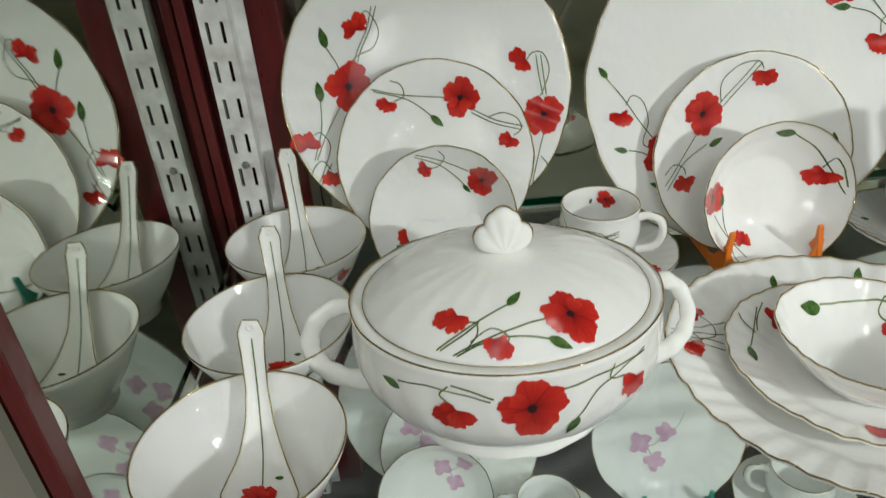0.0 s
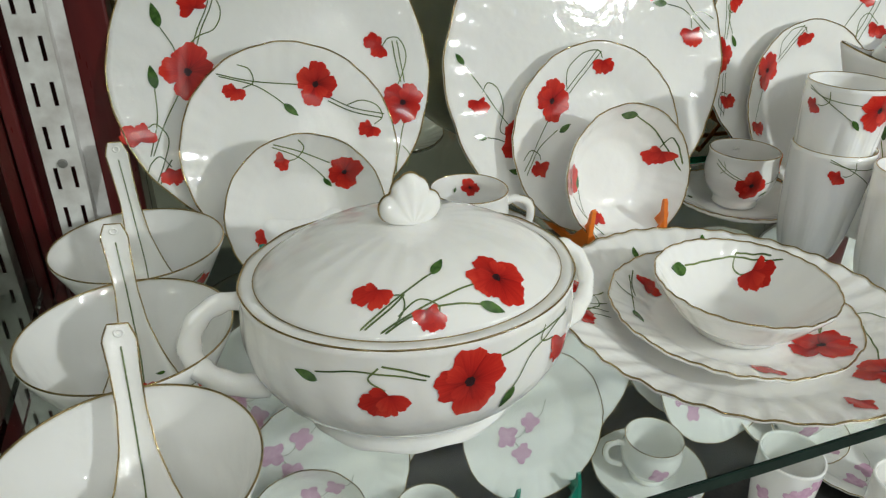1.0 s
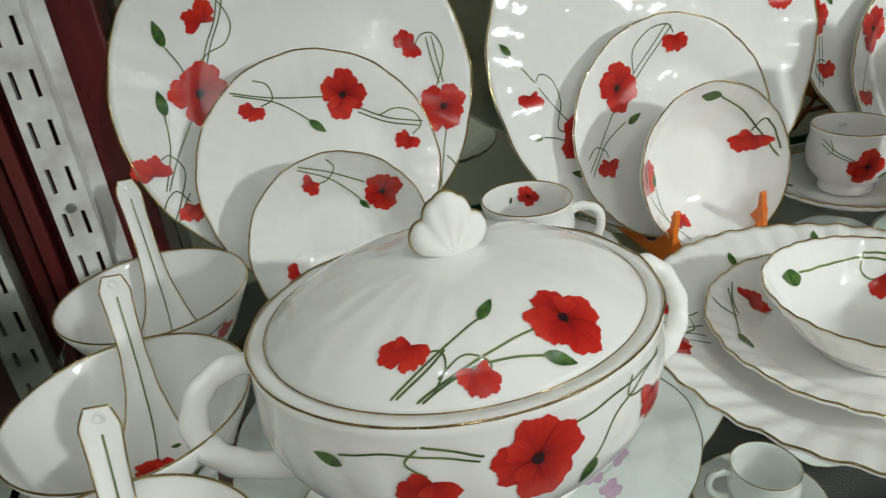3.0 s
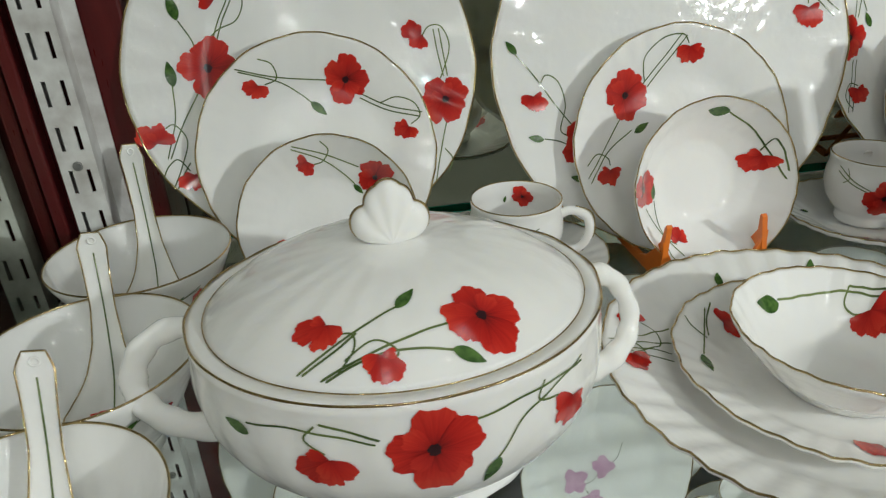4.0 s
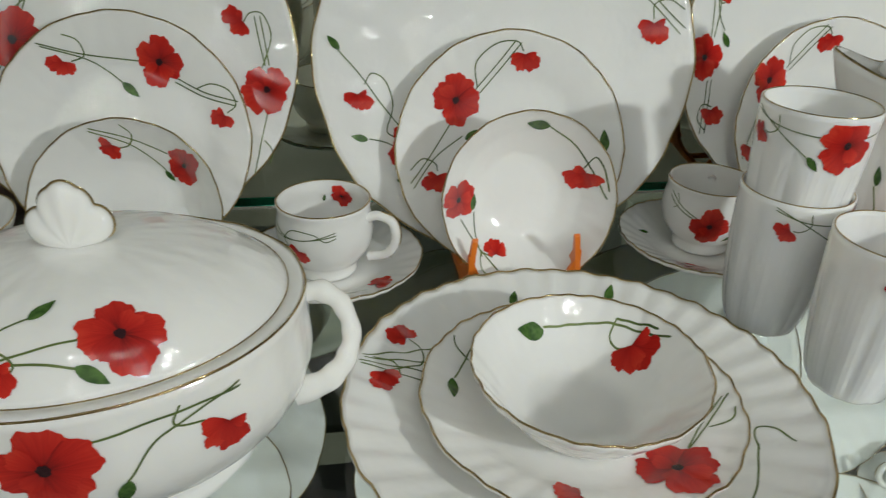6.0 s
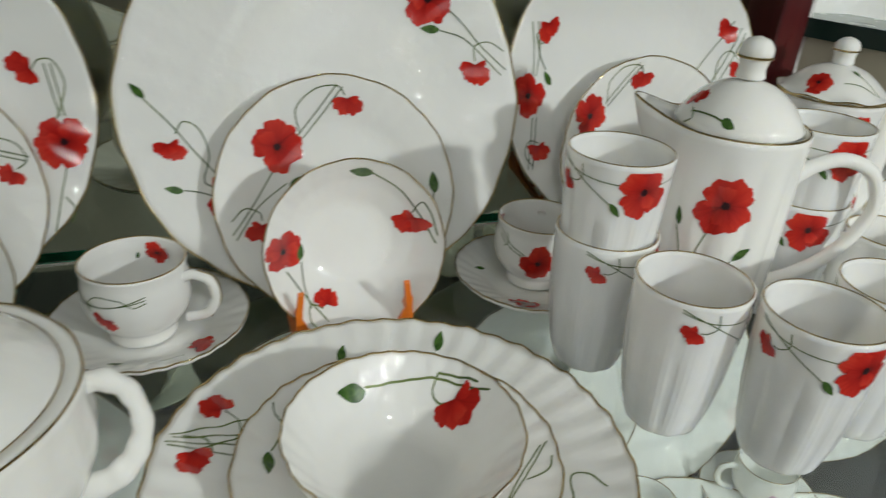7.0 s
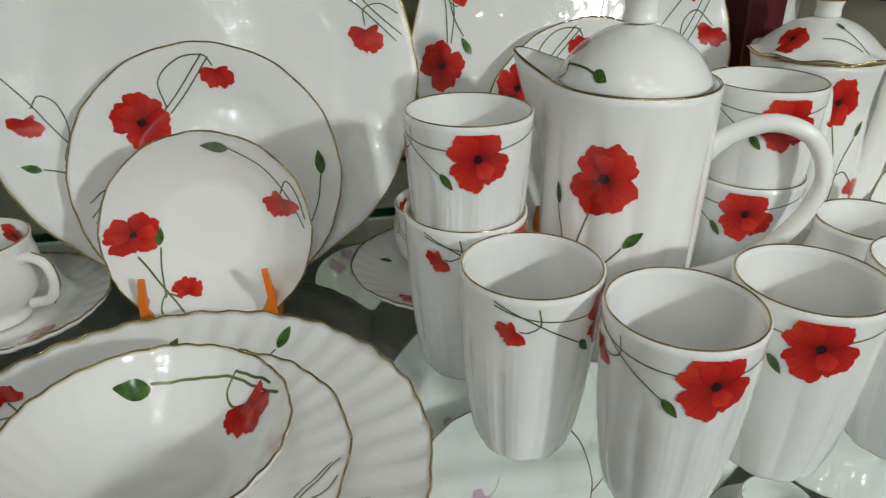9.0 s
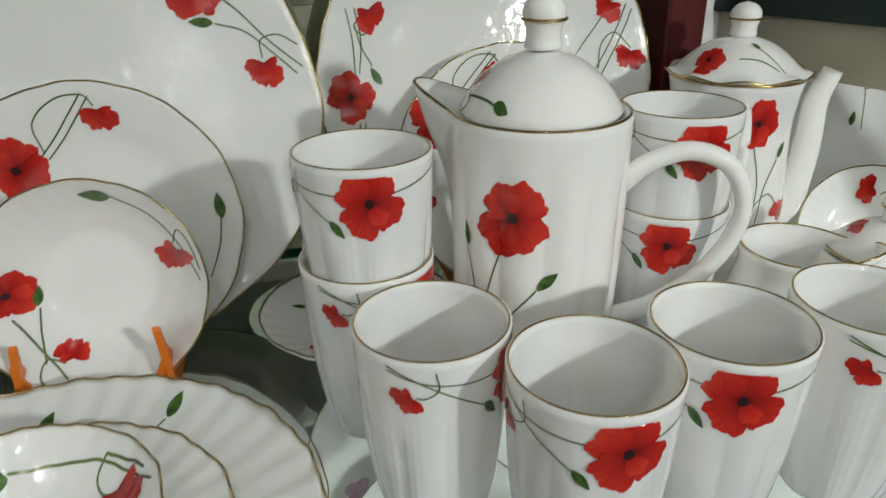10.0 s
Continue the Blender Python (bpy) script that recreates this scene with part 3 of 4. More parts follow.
t, s = plate("quarter_plate", 0.0868, pose(0.2836, 0.349, 0.0062), "small white fluted plate lying on the dinner plate", "plate", "quarter plates", PLATE_TOP, 0.006, 36, 0.010, 14)
bud(t, s, -0.067, 0.016, 0.015, 265)
poppy(t, s, 0.034, -0.053, 0.020, 20, 35)
side_poppy(t, s, -0.025, -0.066, 0.0095, 190, 36)
side_poppy(t, s, -0.030, 0.055, 0.010, 10, 37)
stem(t, s, mm((-65, 24), (-56, 40), (-42, 66)))
stem(t, s, mm((-54, 40), (-60, 50), (-60, 58)))
stem(t, s, mm((-52, 42), (-46, 56), (-36, 70)))
stem(t, s, mm((82, -11), (62, -28), (42, -44)))
stem(t, s, mm((78, -12), (60, -26), (46, -40)))
stem(t, s, mm((80, -22), (74, -30), (62, -30)))
t, s = plate("vegetable_bowl", 0.0618, pose(0.2839, 0.3419, 0.0115), "small white poppy bowl standing on the pile of plates", "bowl", "vegetable bowls", BOWL_TOP, 0.005, 30, 0.008, 16)
bud(t, s, -0.018, 0.047, 0.0170, 190)
side_poppy(t, s, 0.037, 0.024, 0.012, 262, 38)
stem(t, s, mm((-10, 50), (10, 50), (32, 43), (55, 20)))
stem(t, s, mm((33, 45), (44, 36), (51, 28)))
stem(t, s, mm((33, 45), (28, 40), (30, 34), (35, 31)))


# soup bowls with soup spoons
def plain(r, z, a, k):
    return r, z


SOUP = [(0, 0.007), (0.022, 0.007), (0.030, 0.011), (0.044, 0.032), (0.0535, 0.051), (0.0585, 0.0615)]


def soup_spoon(m, label):
    """A china spoon: a troughed handle that widens into a shallow bowl, with gold-lined edges."""
    thing = empty("soup_spoon", m, label, "spoon", "soup spoons")
    path = [Vector(p) for p in ((-0.009, 0.0690, 0.1130), (-0.0085, 0.0655, 0.1040), (-0.007, 0.0590, 0.0880), (-0.005, 0.0500, 0.0680), (-0.003, 0.0390, 0.0470), (-0.001, 0.0270, 0.0300), (0.0, 0.0140, 0.0175), (0.001, 0.0, 0.0120), (0.002, -0.0160, 0.0130), (0.002, -0.0280, 0.0180), (0.002, -0.0340, 0.0225))]
    half = [0.0048, 0.0080, 0.0070, 0.0066, 0.0085, 0.0130, 0.0190, 0.0225, 0.0205, 0.0140, 0.0030]
    deep = [0.0006, 0.0012, 0.0020, 0.0024, 0.0034, 0.0060, 0.0090, 0.0105, 0.0090, 0.0050, 0.0008]
    n = 48
    pts = spline(path, n)
    kk = np.linspace(0, len(half) - 1, n + 1)
    hw, dp = np.interp(kk, range(len(half)), half), np.interp(kk, range(len(deep)), deep)
    verts, faces, cols = [], [], 10
    left, right, mid = [], [], []
    for i, p in enumerate(pts):
        d = (pts[min(i + 1, n)] - pts[max(i - 1, 0)]).normalized()
        side = Vector((1, 0, 0))
        up = side.cross(d).normalized()
        if up.z < 0:
            up = -up
        for layer in (0, 1):
            for k in range(cols + 1):
                w = 2 * k / cols - 1
                verts.append(p + side * (w * hw[i]) + up * (dp[i] * (w * w) - 0.0022 * layer))
        left.append(p - side * hw[i] + up * dp[i])
        right.append(p + side * hw[i] + up * dp[i])
        mid.append(p + up * 0.0003)
    row = 2 * (cols + 1)
    for i in range(n):
        for k in range(cols):
            a = i * row + k
            faces.append((a, a + 1, a + row + 1, a + row))
            b = a + cols + 1
            faces.append((b, b + row, b + row + 1, b + 1))
        a, b = i * row, i * row + cols
        faces.append((a, a + row, a + row + cols + 1, a + cols + 1))
        faces.append((b, b + cols + 1, b + row + cols + 1, b + row))
    for i in (0, n):
        for k in range(cols):
            a = i * row + k
            faces.append((a, a + cols + 1, a + cols + 2, a + 1))
    mesh_object("body", verts, faces, CHINA, thing)
    v, f = tube(left + right[::-1], 0.00045, True, 6)
    mesh_object("gold_rim", v, f, GOLD, thing, "thin gold line round the spoon")
    v, f = tube(mid[6:38], 0.00045, False, 5)
    mesh_object("stem", v, f, STEM, thing)
    top, way = pts[3], (pts[4] - pts[2]).normalized()
    ring = [top + Vector((1, 0, 0)) * 0.0021 * math.cos(a) + way * 0.0021 * math.sin(a) + Vector((0, -0.0006, 0.0003)) for a in np.linspace(0, 2 * math.pi, 20)[:-1]]
    v, f = tube(ring, 0.0006, True)
    mesh_object("dimple", v, f, CHINA, thing, "small round dimple near the handle's end")

    def surf(u, v_, lift):
        # u across, v along from the handle's top (0) to the tip (1)
        x = max(0.0, min(1.0, v_)) * n
        k = min(int(x), n - 1)
        p = pts[k].lerp(pts[k + 1], x - k)
        h, dd = float(np.interp(x, range(n + 1), hw)), float(np.interp(x, range(n + 1), dp))
        w = u / h
        return p + Vector((u, 0, dd * w * w + lift * 3))
    span = 0.16
    poppy(thing, lambda u, v_, l: surf(u, v_ / span, l), -0.001, 0.112, 0.0105, 0, 41)
    bud(thing, lambda u, v_, l: surf(u, v_ / span, l), 0.010, 0.098, 0.006, 200)
    return thing


for k, (bx, by) in enumerate(((-0.1145, 0.510), (-0.1180, 0.3945), (-0.1150, 0.2790))):
    t = empty("soup_bowl", pose(bx, by, 0, 0, 0, 17 * k), "white soup bowl with gold rim holding a china spoon", "bowl", "soup bowls")
    dish(t, SOUP, 0.0028, 0.026, plain, 0.0585)
    s = round_surface([(r + 0.0006, z - 0.0028) for r, z in dense(SOUP, 0.002)[10:]], plain, -60 - 17 * k)
    side_poppy(t, s, 0.022, 0.040, 0.008, 250, 44 + k)
    bud(t, s, 0.003, 0.044, 0.010, 40)
    stem(t, s, mm((-30, 46), (-12, 42), (2, 44), (20, 50)), 0.0009)
    stem(t, s, mm((-30, 43), (-10, 40), (10, 46), (20, 48)), 0.0009)
    soup_spoon(pose(bx, by, 0.002, 0, (0, 3, 6)[k], 0) @ Matrix.Diagonal((1, (1, 0.93, 0.91)[k], (1, 0.87, 0.85)[k], 1)), "white china soup spoon with gold edge leaning in a bowl")


# tumblers
MUG = dense([(0, 0.003), (0.018, 0.003), (0.0195, 0.0), (0.0220, 0.0), (0.0245, 0.006), (0.0280, 0.022), (0.0308, 0.045), (0.0322, 0.065), (0.0329, 0.085), (0.0334, 0.102)], 0.003)


def mug_wave(r, z, a, k):
    g = max(0.0, min(1.0, (0.086 - z) / 0.03)) * (1 if r > 0.019 else 0)
    return r * (1 - 0.042 * g * (1 - abs(math.cos(5 * a))) + 0.0028 * g * math.cos(60 * a) * (1 if math.cos(2 * a) > 0.3 else 0)), z


def tumbler(x, y, z, turn, label):
    """A tall beaker with ten soft facets; turn is where its large poppy faces, in degrees."""
    t = empty("tumbler", pose(x, y, z), label, "tumbler", "tumblers")
    inner = [(r - 0.0018, zz) for r, zz in MUG if zz > 0.008 and r > 0.022][::-1] + [(0, 0.006)]
    wav = lambda r, zz, a, k: mug_wave(r, zz, a + radians(turn), k)
    v, f = lathe(MUG + inner, 240, wav)
    mesh_object("body", v, f, THIN, t)
    rim_line(t, 0.0323, 0.1022, plain, 0.00045, 90)
    s = round_surface([p for p in MUG if p[0] > 0.023], wav, turn)
    poppy(t, lambda u, v_, lift: s(u, min(v_, 0.0985), lift), 0.0, 0.0865, 0.0158, 0, 50)
    bud(t, s, -0.0155, 0.074, 0.0105, -50)
    side_poppy(t, s, -0.0520, 0.083, 0.0070, 230, 51)
    side_poppy(t, s, 0.062, 0.083, 0.0070, 230, 52)
    stem(t, s, mm((-60, 97), (-45, 93), (-30, 91), (-12, 90)), 0.0008)
    stem(t, s, mm((-60, 99), (-44, 92), (-30, 84), (-19, 77)), 0.0008)
    stem(t, s, mm((-40, 98), (-39, 90), (-44, 86), (-48, 86)), 0.0008)
    stem(t, s, mm((10, 90), (28, 93), (46, 97)), 0.0008)
    return t


TALL = "tall white faceted tumbler with red poppies"
tumbler(0.4593, 0.3611, 0, -32, TALL + ", standing on glass")
tumbler(0.5108, 0.3147, 0, -94, TALL + ", standing on glass")
tumbler(0.5770, 0.3260, 0, -115, TALL + ", standing on glass")
tumbler(0.6460, 0.3250, 0, -45, TALL + ", standing on glass")
tumbler(0.4425, 0.4300, 0, -38, TALL + ", carrying a second one")
tumbler(0.4440, 0.4325, 0.0535, -94, TALL + ", stacked on another")
tumbler(0.6240, 0.4530, 0, -120, TALL + ", carrying a second one")
tumbler(0.6235, 0.4520, 0.0560, -98, TALL + ", stacked on another")


# covered tureen
def tureen(m):
    t = empty("tureen", m, "white oval covered tureen with red poppies, loop handles and gold lines", "tureen")
    outer = dense([(0, 0.006), (0.052, 0.006), (0.060, 0.002), (0.068, 0.0), (0.0695, 0.002), (0.0672, 0.009), (0.0655, 0.014), (0.0760, 0.021), (0.0890, 0.033), (0.0975, 0.048), (0.1000, 0.064), (0.0988, 0.080), (0.0975, 0.088), (0.0985, 0.0935)], 0.0035)

    def swirl(r, z, a, k):
        g = max(0.0, min(1.0, (z - 0.02) / 0.03)) * max(0.0, min(1.0, (0.09 - z) / 0.01))
        foot = 0.006 * max(0.0, 1 - z / 0.016) * math.cos(12 * a)
        return r * (1 + (0.0035 * g * math.sin(26 * a + z * 40) + foot) * (1 if r > 0.055 else 0)), z + (0.0012 * math.cos(12 * a) if 0.0005 < z < 0.004 and r > 0.05 else 0)
    v, f = lathe(outer + [(0.0955, 0.0942), (0.0935, 0.0940), (0.0905, 0.0936), (0.0840, 0.0918), (0.082, 0.080), (0.06, 0.030), (0, 0.022)], 180, swirl)
    body = mesh_object("body", v, f, CHINA, t)
    rim_line(t, 0.0982, 0.0940, lambda r, z, a, k: (r * (1 + 0.003 * math.cos(14 * a)), z + 0.0003 * math.cos(14 * a)), 0.0006)
    s = round_surface([p for p in outer if p[1] > 0.02], swirl, -90)
    k_ = 0.0985 * math.pi / 180
    poppy(t, s, 2 * k_, 0.071, 0.0205, 30, 60)
    side_poppy(t, s, -23 * k_, 0.062, 0.0125, 255, 61)
    bud(t, s, -48 * k_, 0.0745, 0.014, 165)
    bud(t, s, 16.5 * k_, 0.050, 0.016, -110)
    side_poppy(t, s, 41 * k_, 0.063, 0.0115, 240, 62)
    stem(t, s, [(-45 * k_, 0.0775), (-34 * k_, 0.081), (-22 * k_, 0.080), (-11 * k_, 0.076)], 0.0012)
    stem(t, s, [(-24 * k_, 0.085), (-17 * k_, 0.082), (-10 * k_, 0.078)], 0.0014)
    stem(t, s, [(-25 * k_, 0.084), (-28 * k_, 0.077), (-23 * k_, 0.071)], 0.0012)
    stem(t, s, [(11 * k_, 0.080), (28 * k_, 0.083), (48 * k_, 0.082)], 0.0013)
    stem(t, s, [(17.5 * k_, 0.057), (27 * k_, 0.075), (48 * k_, 0.0845)], 0.0012)
    stem(t, s, [(32 * k_, 0.086), (30 * k_, 0.078), (37 * k_, 0.074)], 0.0012)
    # lid
    lid_top = dense([(0, 0.1225), (0.014, 0.1222), (0.030, 0.1206), (0.048, 0.1170), (0.064, 0.1116), (0.076, 0.1052), (0.0845, 0.0990), (0.0885, 0.0955), (0.0900, 0.0945)], 0.003)
    soft = lambda r, z, a, k: (r, z + 0.00013 * math.sin(26 * a + 30 * r) * max(0.0, min(1.0, (r - 0.02) / 0.03)) * max(0.0, min(1.0, (0.088 - r) / 0.012)))
    v, f = lathe(lid_top + [(0.0895, 0.0925), (0.08, 0.0935), (0.03, 0.112), (0, 0.116)], 180, soft)
    lid = mesh_object("lid", v, f, CHINA, t, "domed white lid with poppies")
    rim_line(lid, 0.0902, 0.0943, plain, 0.00035)
    dome = dish_surface(lid_top, soft)
    s = lambda u, v_, lift: dome(u, v_ * 0.985, lift)
    poppy(lid, s, 0.030, -0.064, 0.0165, -40, 63)
    side_poppy(lid, s, -0.036, -0.062, 0.0095, 230, 64)
    side_poppy(lid, s, -0.013, -0.0820, 0.0078, 265, 65)
    bud(lid, s, 0.000, -0.053, 0.0130, 50)
    bud(lid, s, 0.022, -0.081, 0.0135, -20)
    stem(lid, s, mm((-46, -74), (-28, -68), (-4, -57)), 0.0012)
    stem(lid, s, mm((-44, -75), (-30, -71), (-21, -66)), 0.0012)
    stem(lid, s, mm((-37, -80), (-12, -75), (18, -67)), 0.0012)
    stem(lid, s, mm((-35, -81), (-20, -78), (-4, -77), (16, -79)), 0.0012)
    stem(lid, s, mm((-31, -64), (-23, -66), (-23, -73), (-30, -80)), 0.0010)
    stem(lid, s, mm((-27, -76), (-15, -71), (-6, -77), (-9, -82)), 0.0010)
    # shell knob: a tall lobe between two lower ones, ribbed from the foot
    def shell(a):
        """How far the shell's outline lies from its foot, in the direction a."""
        far = 0.006
        for cx, cz, r in ((0.0, 0.0165, 0.0088), (-0.0045, 0.0150, 0.0078), (0.0045, 0.0150, 0.0078), (-0.0125, 0.0075, 0.0074), (0.0125, 0.0075, 0.0074), (0.0, 0.003, 0.0085)):
            along = cx * math.cos(a) + cz * math.sin(a)
            off = r * r - (cx * math.sin(a) - cz * math.cos(a)) ** 2
            if off > 0:
                far = max(far, along + math.sqrt(off))
        return far
    verts, faces, na, nb = [], [], 96, 18
    for j in range(nb + 1):
        b = math.pi * (j / nb - 0.5)
        for i in range(na):
            a = 2 * math.pi * i / na
            rib = 1 + 0.09 * math.cos(11 * (a - math.pi / 2)) * math.cos(b)
            out = shell(a) * max(0.0, math.cos(b)) ** 0.7
            verts.append((0.9 * out * math.cos(a), -0.0075 * math.sin(b) * rib, 0.1225 + 1.12 * out * math.sin(a)))
    for j in range(nb):
        for i in range(na):
            k = (i + 1) % na
            faces.append((j * na + i, j * na + k, (j + 1) * na + k, (j + 1) * na + i))
    mesh_object("knob", verts, faces, CHINA, lid, "lobed shell-shaped knob")
    ring = [(0.91 * shell(a) * math.cos(a), 0.0015, 0.1225 + 1.132 * shell(a) * math.sin(a)) for a in np.linspace(0.05, math.pi - 0.05, 72)]
    v, f = tube(ring, 0.0006)
    mesh_object("gold_line", v, f, GOLD, lid)
    # loop handles
    for side, turn in ((-1, -8), (1, 8)):
        ctrl = [(0.090, 0.008, 0.083), (0.108, 0.008, 0.085), (0.122, 0.004, 0.078), (0.1275, -0.004, 0.065), (0.122, -0.011, 0.053), (0.109, -0.015, 0.044), (0.088, -0.016, 0.038)]
        pts = spline(ctrl, 40)
        rad = [0.0056 + 0.0018 * i / 40 + 0.0005 * math.sin(i * 1.05) for i in range(41)]
        v, f = tube(pts, rad, False, 14)
        v = [Vector((side * (p.x if side < 0 else 0.096 + (p.x - 0.096) * 0.74), p.y, p.z)) for p in v]
        if side < 0:
            f = [q[::-1] for q in f]
        mesh_object("handle", v, f, CHINA, t, "white scalloped loop handle")
    return t


tureen(pose(0.0428, 0.3605, 0) @ Matrix.Diagonal((1, 0.855, 1, 1)))


# teapot and second pot
def tube_part(name, ctrl, radius, thing, label, turn, n=36, mat=None):
    pts = [Matrix.Rotation(radians(turn), 3, "Z") @ p for p in spline(ctrl, n)]
    v, f = tube(pts, radius, False, 12)
    return mesh_object(name, v, f, mat or CHINA, thing, label)


def bump(a, at, width):
    d = (a - at + math.pi) % (2 * math.pi) - math.pi
    return math.exp(-(d / width) ** 2)


def teapot(m):
    t = empty("teapot", m, "tall white panelled teapot with red poppy and gold line", "teapot")
    outer = dense([(0, 0.003), (0.034, 0.003), (0.036, 0.0), (0.039, 0.0), (0.0420, 0.010), (0.0446, 0.040), (0.0460, 0.080), (0.0464, 0.120), (0.0462, 0.164)], 0.004)
    lip = radians(144)

    def wave(r, z, a, k):
        flat = 0.042 * (1 - abs(math.cos(6 * a))) * max(0.0, min(1.0, (0.155 - z) / 0.03)) * (1 if r > 0.03 else 0)
        g = max(0.0, min(1.0, (z - 0.105) / 0.06)) ** 1.6 * bump(a, lip, 0.30) * (1 if r > 0.03 else 0)
        return r * (1 - flat) + 0.024 * g, z + 0.011 * g * max(0.0, min(1.0, (z - 0.15) / 0.014))
    inner = [(0.0430, 0.1645), (0.0415, 0.160), (0.040, 0.120), (0.035, 0.01), (0, 0.008)]
    v, f = lathe(outer + inner, 160, wave)
    mesh_object("body", v, f, CHINA, t)
    rim_line(t, 0.0448, 0.1644, wave, 0.0009)
    s = round_surface([p for p in outer if p[0] > 0.039], wave, -126)
    poppy(t, s, 0.0, 0.1225, 0.0200, -20, 70)
    bud(t, s, -0.0275, 0.1080, 0.0130, 100)
    bud(t, s, 0.0185, 0.0890, 0.0140, 45)
    stem(t, s, mm((-28, 101), (-22, 84), (-20, 60), (-22, 30)), 0.0011)
    stem(t, s, mm((-6, 105), (-12, 84), (-17, 60), (-20, 30)), 0.0011)
    stem(t, s, mm((13, 84), (0, 68), (-10, 50), (-16, 30)), 0.0011)
    lid_top = dense([(0, 0.1935), (0.008, 0.1930), (0.020, 0.1890), (0.032, 0.1795), (0.039, 0.1700), (0.0410, 0.1655)], 0.003)
    v, f = lathe(lid_top + [(0.040, 0.163), (0, 0.165)], 120)
    lid = mesh_object("lid", v, f, CHINA, t, "domed white lid")
    s = turned(dish_surface(lid_top, plain), -54)
    bud(lid, s, 0.002, -0.0375, 0.0090, -10)
    stem(lid, s, mm((-2, -37), (-14, -33), (-24, -28)), 0.0009)
    side_poppy(lid, s, -0.024, -0.018, 0.0065, 60, 71)
    stem(lid, s, mm((-24, -26), (-22, -32), (-28, -31)), 0.0009)
    v, f = lathe(dense([(0, 0.1930), (0.0100, 0.1940), (0.0082, 0.1990), (0.0092, 0.2060), (0.0108, 0.2085), (0.0104, 0.2140), (0.0070, 0.2185), (0, 0.2205)], 0.0012), 48)
    knob = mesh_object("knob", v, f, CHINA, lid, "round white knob with a gold band")
    v, f = tube([(0.0107 * math.cos(a), 0.0107 * math.sin(a), 0.2078) for a in np.linspace(0, 2 * math.pi, 60)[:-1]], 0.0009, True)
    mesh_object("gold_line", v, f, GOLD, lid)
    tube_part("handle", [(0.042, 0, 0.124), (0.056, 0, 0.137), (0.076, 0, 0.144), (0.096, 0, 0.137), (0.106, 0, 0.117), (0.102, 0, 0.095), (0.088, 0, 0.073), (0.066, 0, 0.055), (0.041, 0, 0.044)], [0.0047 + 0.0016 * abs(i / 36 - 0.5) for i in range(37)], t, "white ear-shaped handle", -22)
    return t


teapot(pose(0.5371, 0.4434, 0))


def coffee_pot(m):
    t = empty("coffee_pot", m, "white coffee pot with wide scalloped lid and red poppies", "teapot")
    outer = dense([(0, 0.003), (0.032, 0.003), (0.036, 0.0), (0.040, 0.004), (0.0445, 0.030), (0.0455, 0.060), (0.0425, 0.095), (0.0410, 0.120), (0.0435, 0.145), (0.0455, 0.151)], 0.004)
    v, f = lathe(outer + [(0.043, 0.150), (0.040, 0.12), (0, 0.01)], 120, lambda r, z, a, k: (r * (1 + 0.004 * math.cos(12 * a)), z))
    mesh_object("body", v, f, CHINA, t)
    rim_line(t, 0.0455, 0.1513, plain, 0.0008)
    s = round_surface([p for p in outer if p[0] > 0.040], plain, -101)
    poppy(t, s, 0.0, 0.126, 0.0165, 20, 72)
    bud(t, s, 0.025, 0.106, 0.012, 60)
    side_poppy(t, s, 0.032, 0.062, 0.010, 60, 73)
    stem(t, s, mm((0, 110), (6, 84), (4, 52)), 0.001)
    stem(t, s, mm((22, 100), (12, 80), (8, 50)), 0.001)
    stem(t, s, mm((28, 66), (16, 76), (4, 66), (-2, 50)), 0.001)
    lid_top = dense([(0, 0.1770), (0.009, 0.1765), (0.022, 0.1720), (0.034, 0.1630), (0.041, 0.1555), (0.0475, 0.1535)], 0.003)
    wav = lambda r, z, a, k: (r * (1 + (0.022 * math.cos(9 * a) if r > 0.042 else 0)), z + (0.0012 * math.cos(9 * a) if r > 0.042 else 0))
    v, f = lathe(lid_top + [(0.046, 0.1520), (0, 0.155)], 120, wav)
    lid = mesh_object("lid", v, f, CHINA, t, "white domed lid with wavy brim")
    rim_line(lid, 0.0475, 0.1536, wav, 0.0008)
    s = turned(dish_surface(lid_top, plain), -46)
    poppy(lid, s, -0.014, -0.030, 0.0105, 0, 74)
    bud(lid, s, 0.012, -0.016, 0.007, 150)
    stem(lid, s, mm((14, -17), (26, -20), (34, -22)), 0.0009)
    stem(lid, s, mm((5, -30), (18, -26), (30, -24)), 0.0009)
    v, f = lathe(dense([(0, 0.1750), (0.0095, 0.1765), (0.0080, 0.1810), (0.0090, 0.1860), (0.0104, 0.1885), (0.0098, 0.1935), (0.0060, 0.1975), (0, 0.1990)], 0.0012), 48)
    mesh_object("knob", v, f, CHINA, lid)
    v, f = tube([(0.0103 * math.cos(a), 0.0103 * math.sin(a), 0.1882) for a in np.linspace(0, 2 * math.pi, 60)[:-1]], 0.0008, True)
    mesh_object("gold_line", v, f, GOLD, lid)
    tube_part("spout", [(0.034, 0, 0.040), (0.049, 0, 0.052), (0.055, 0, 0.078), (0.057, 0, 0.108), (0.057, 0, 0.132), (0.064, 0, 0.154)], [0.0125 - 0.0055 * i / 36 for i in range(37)], t, "curved white spout", -20)
    tube_part("handle", [(-0.040, 0, 0.130), (-0.058, 0, 0.138), (-0.074, 0, 0.124), (-0.076, 0, 0.095), (-0.062, 0, 0.065), (-0.043, 0, 0.055)], 0.0055, t, "white ear-shaped handle", 60)
    return t


coffee_pot(pose(0.7239, 0.5434, 0))


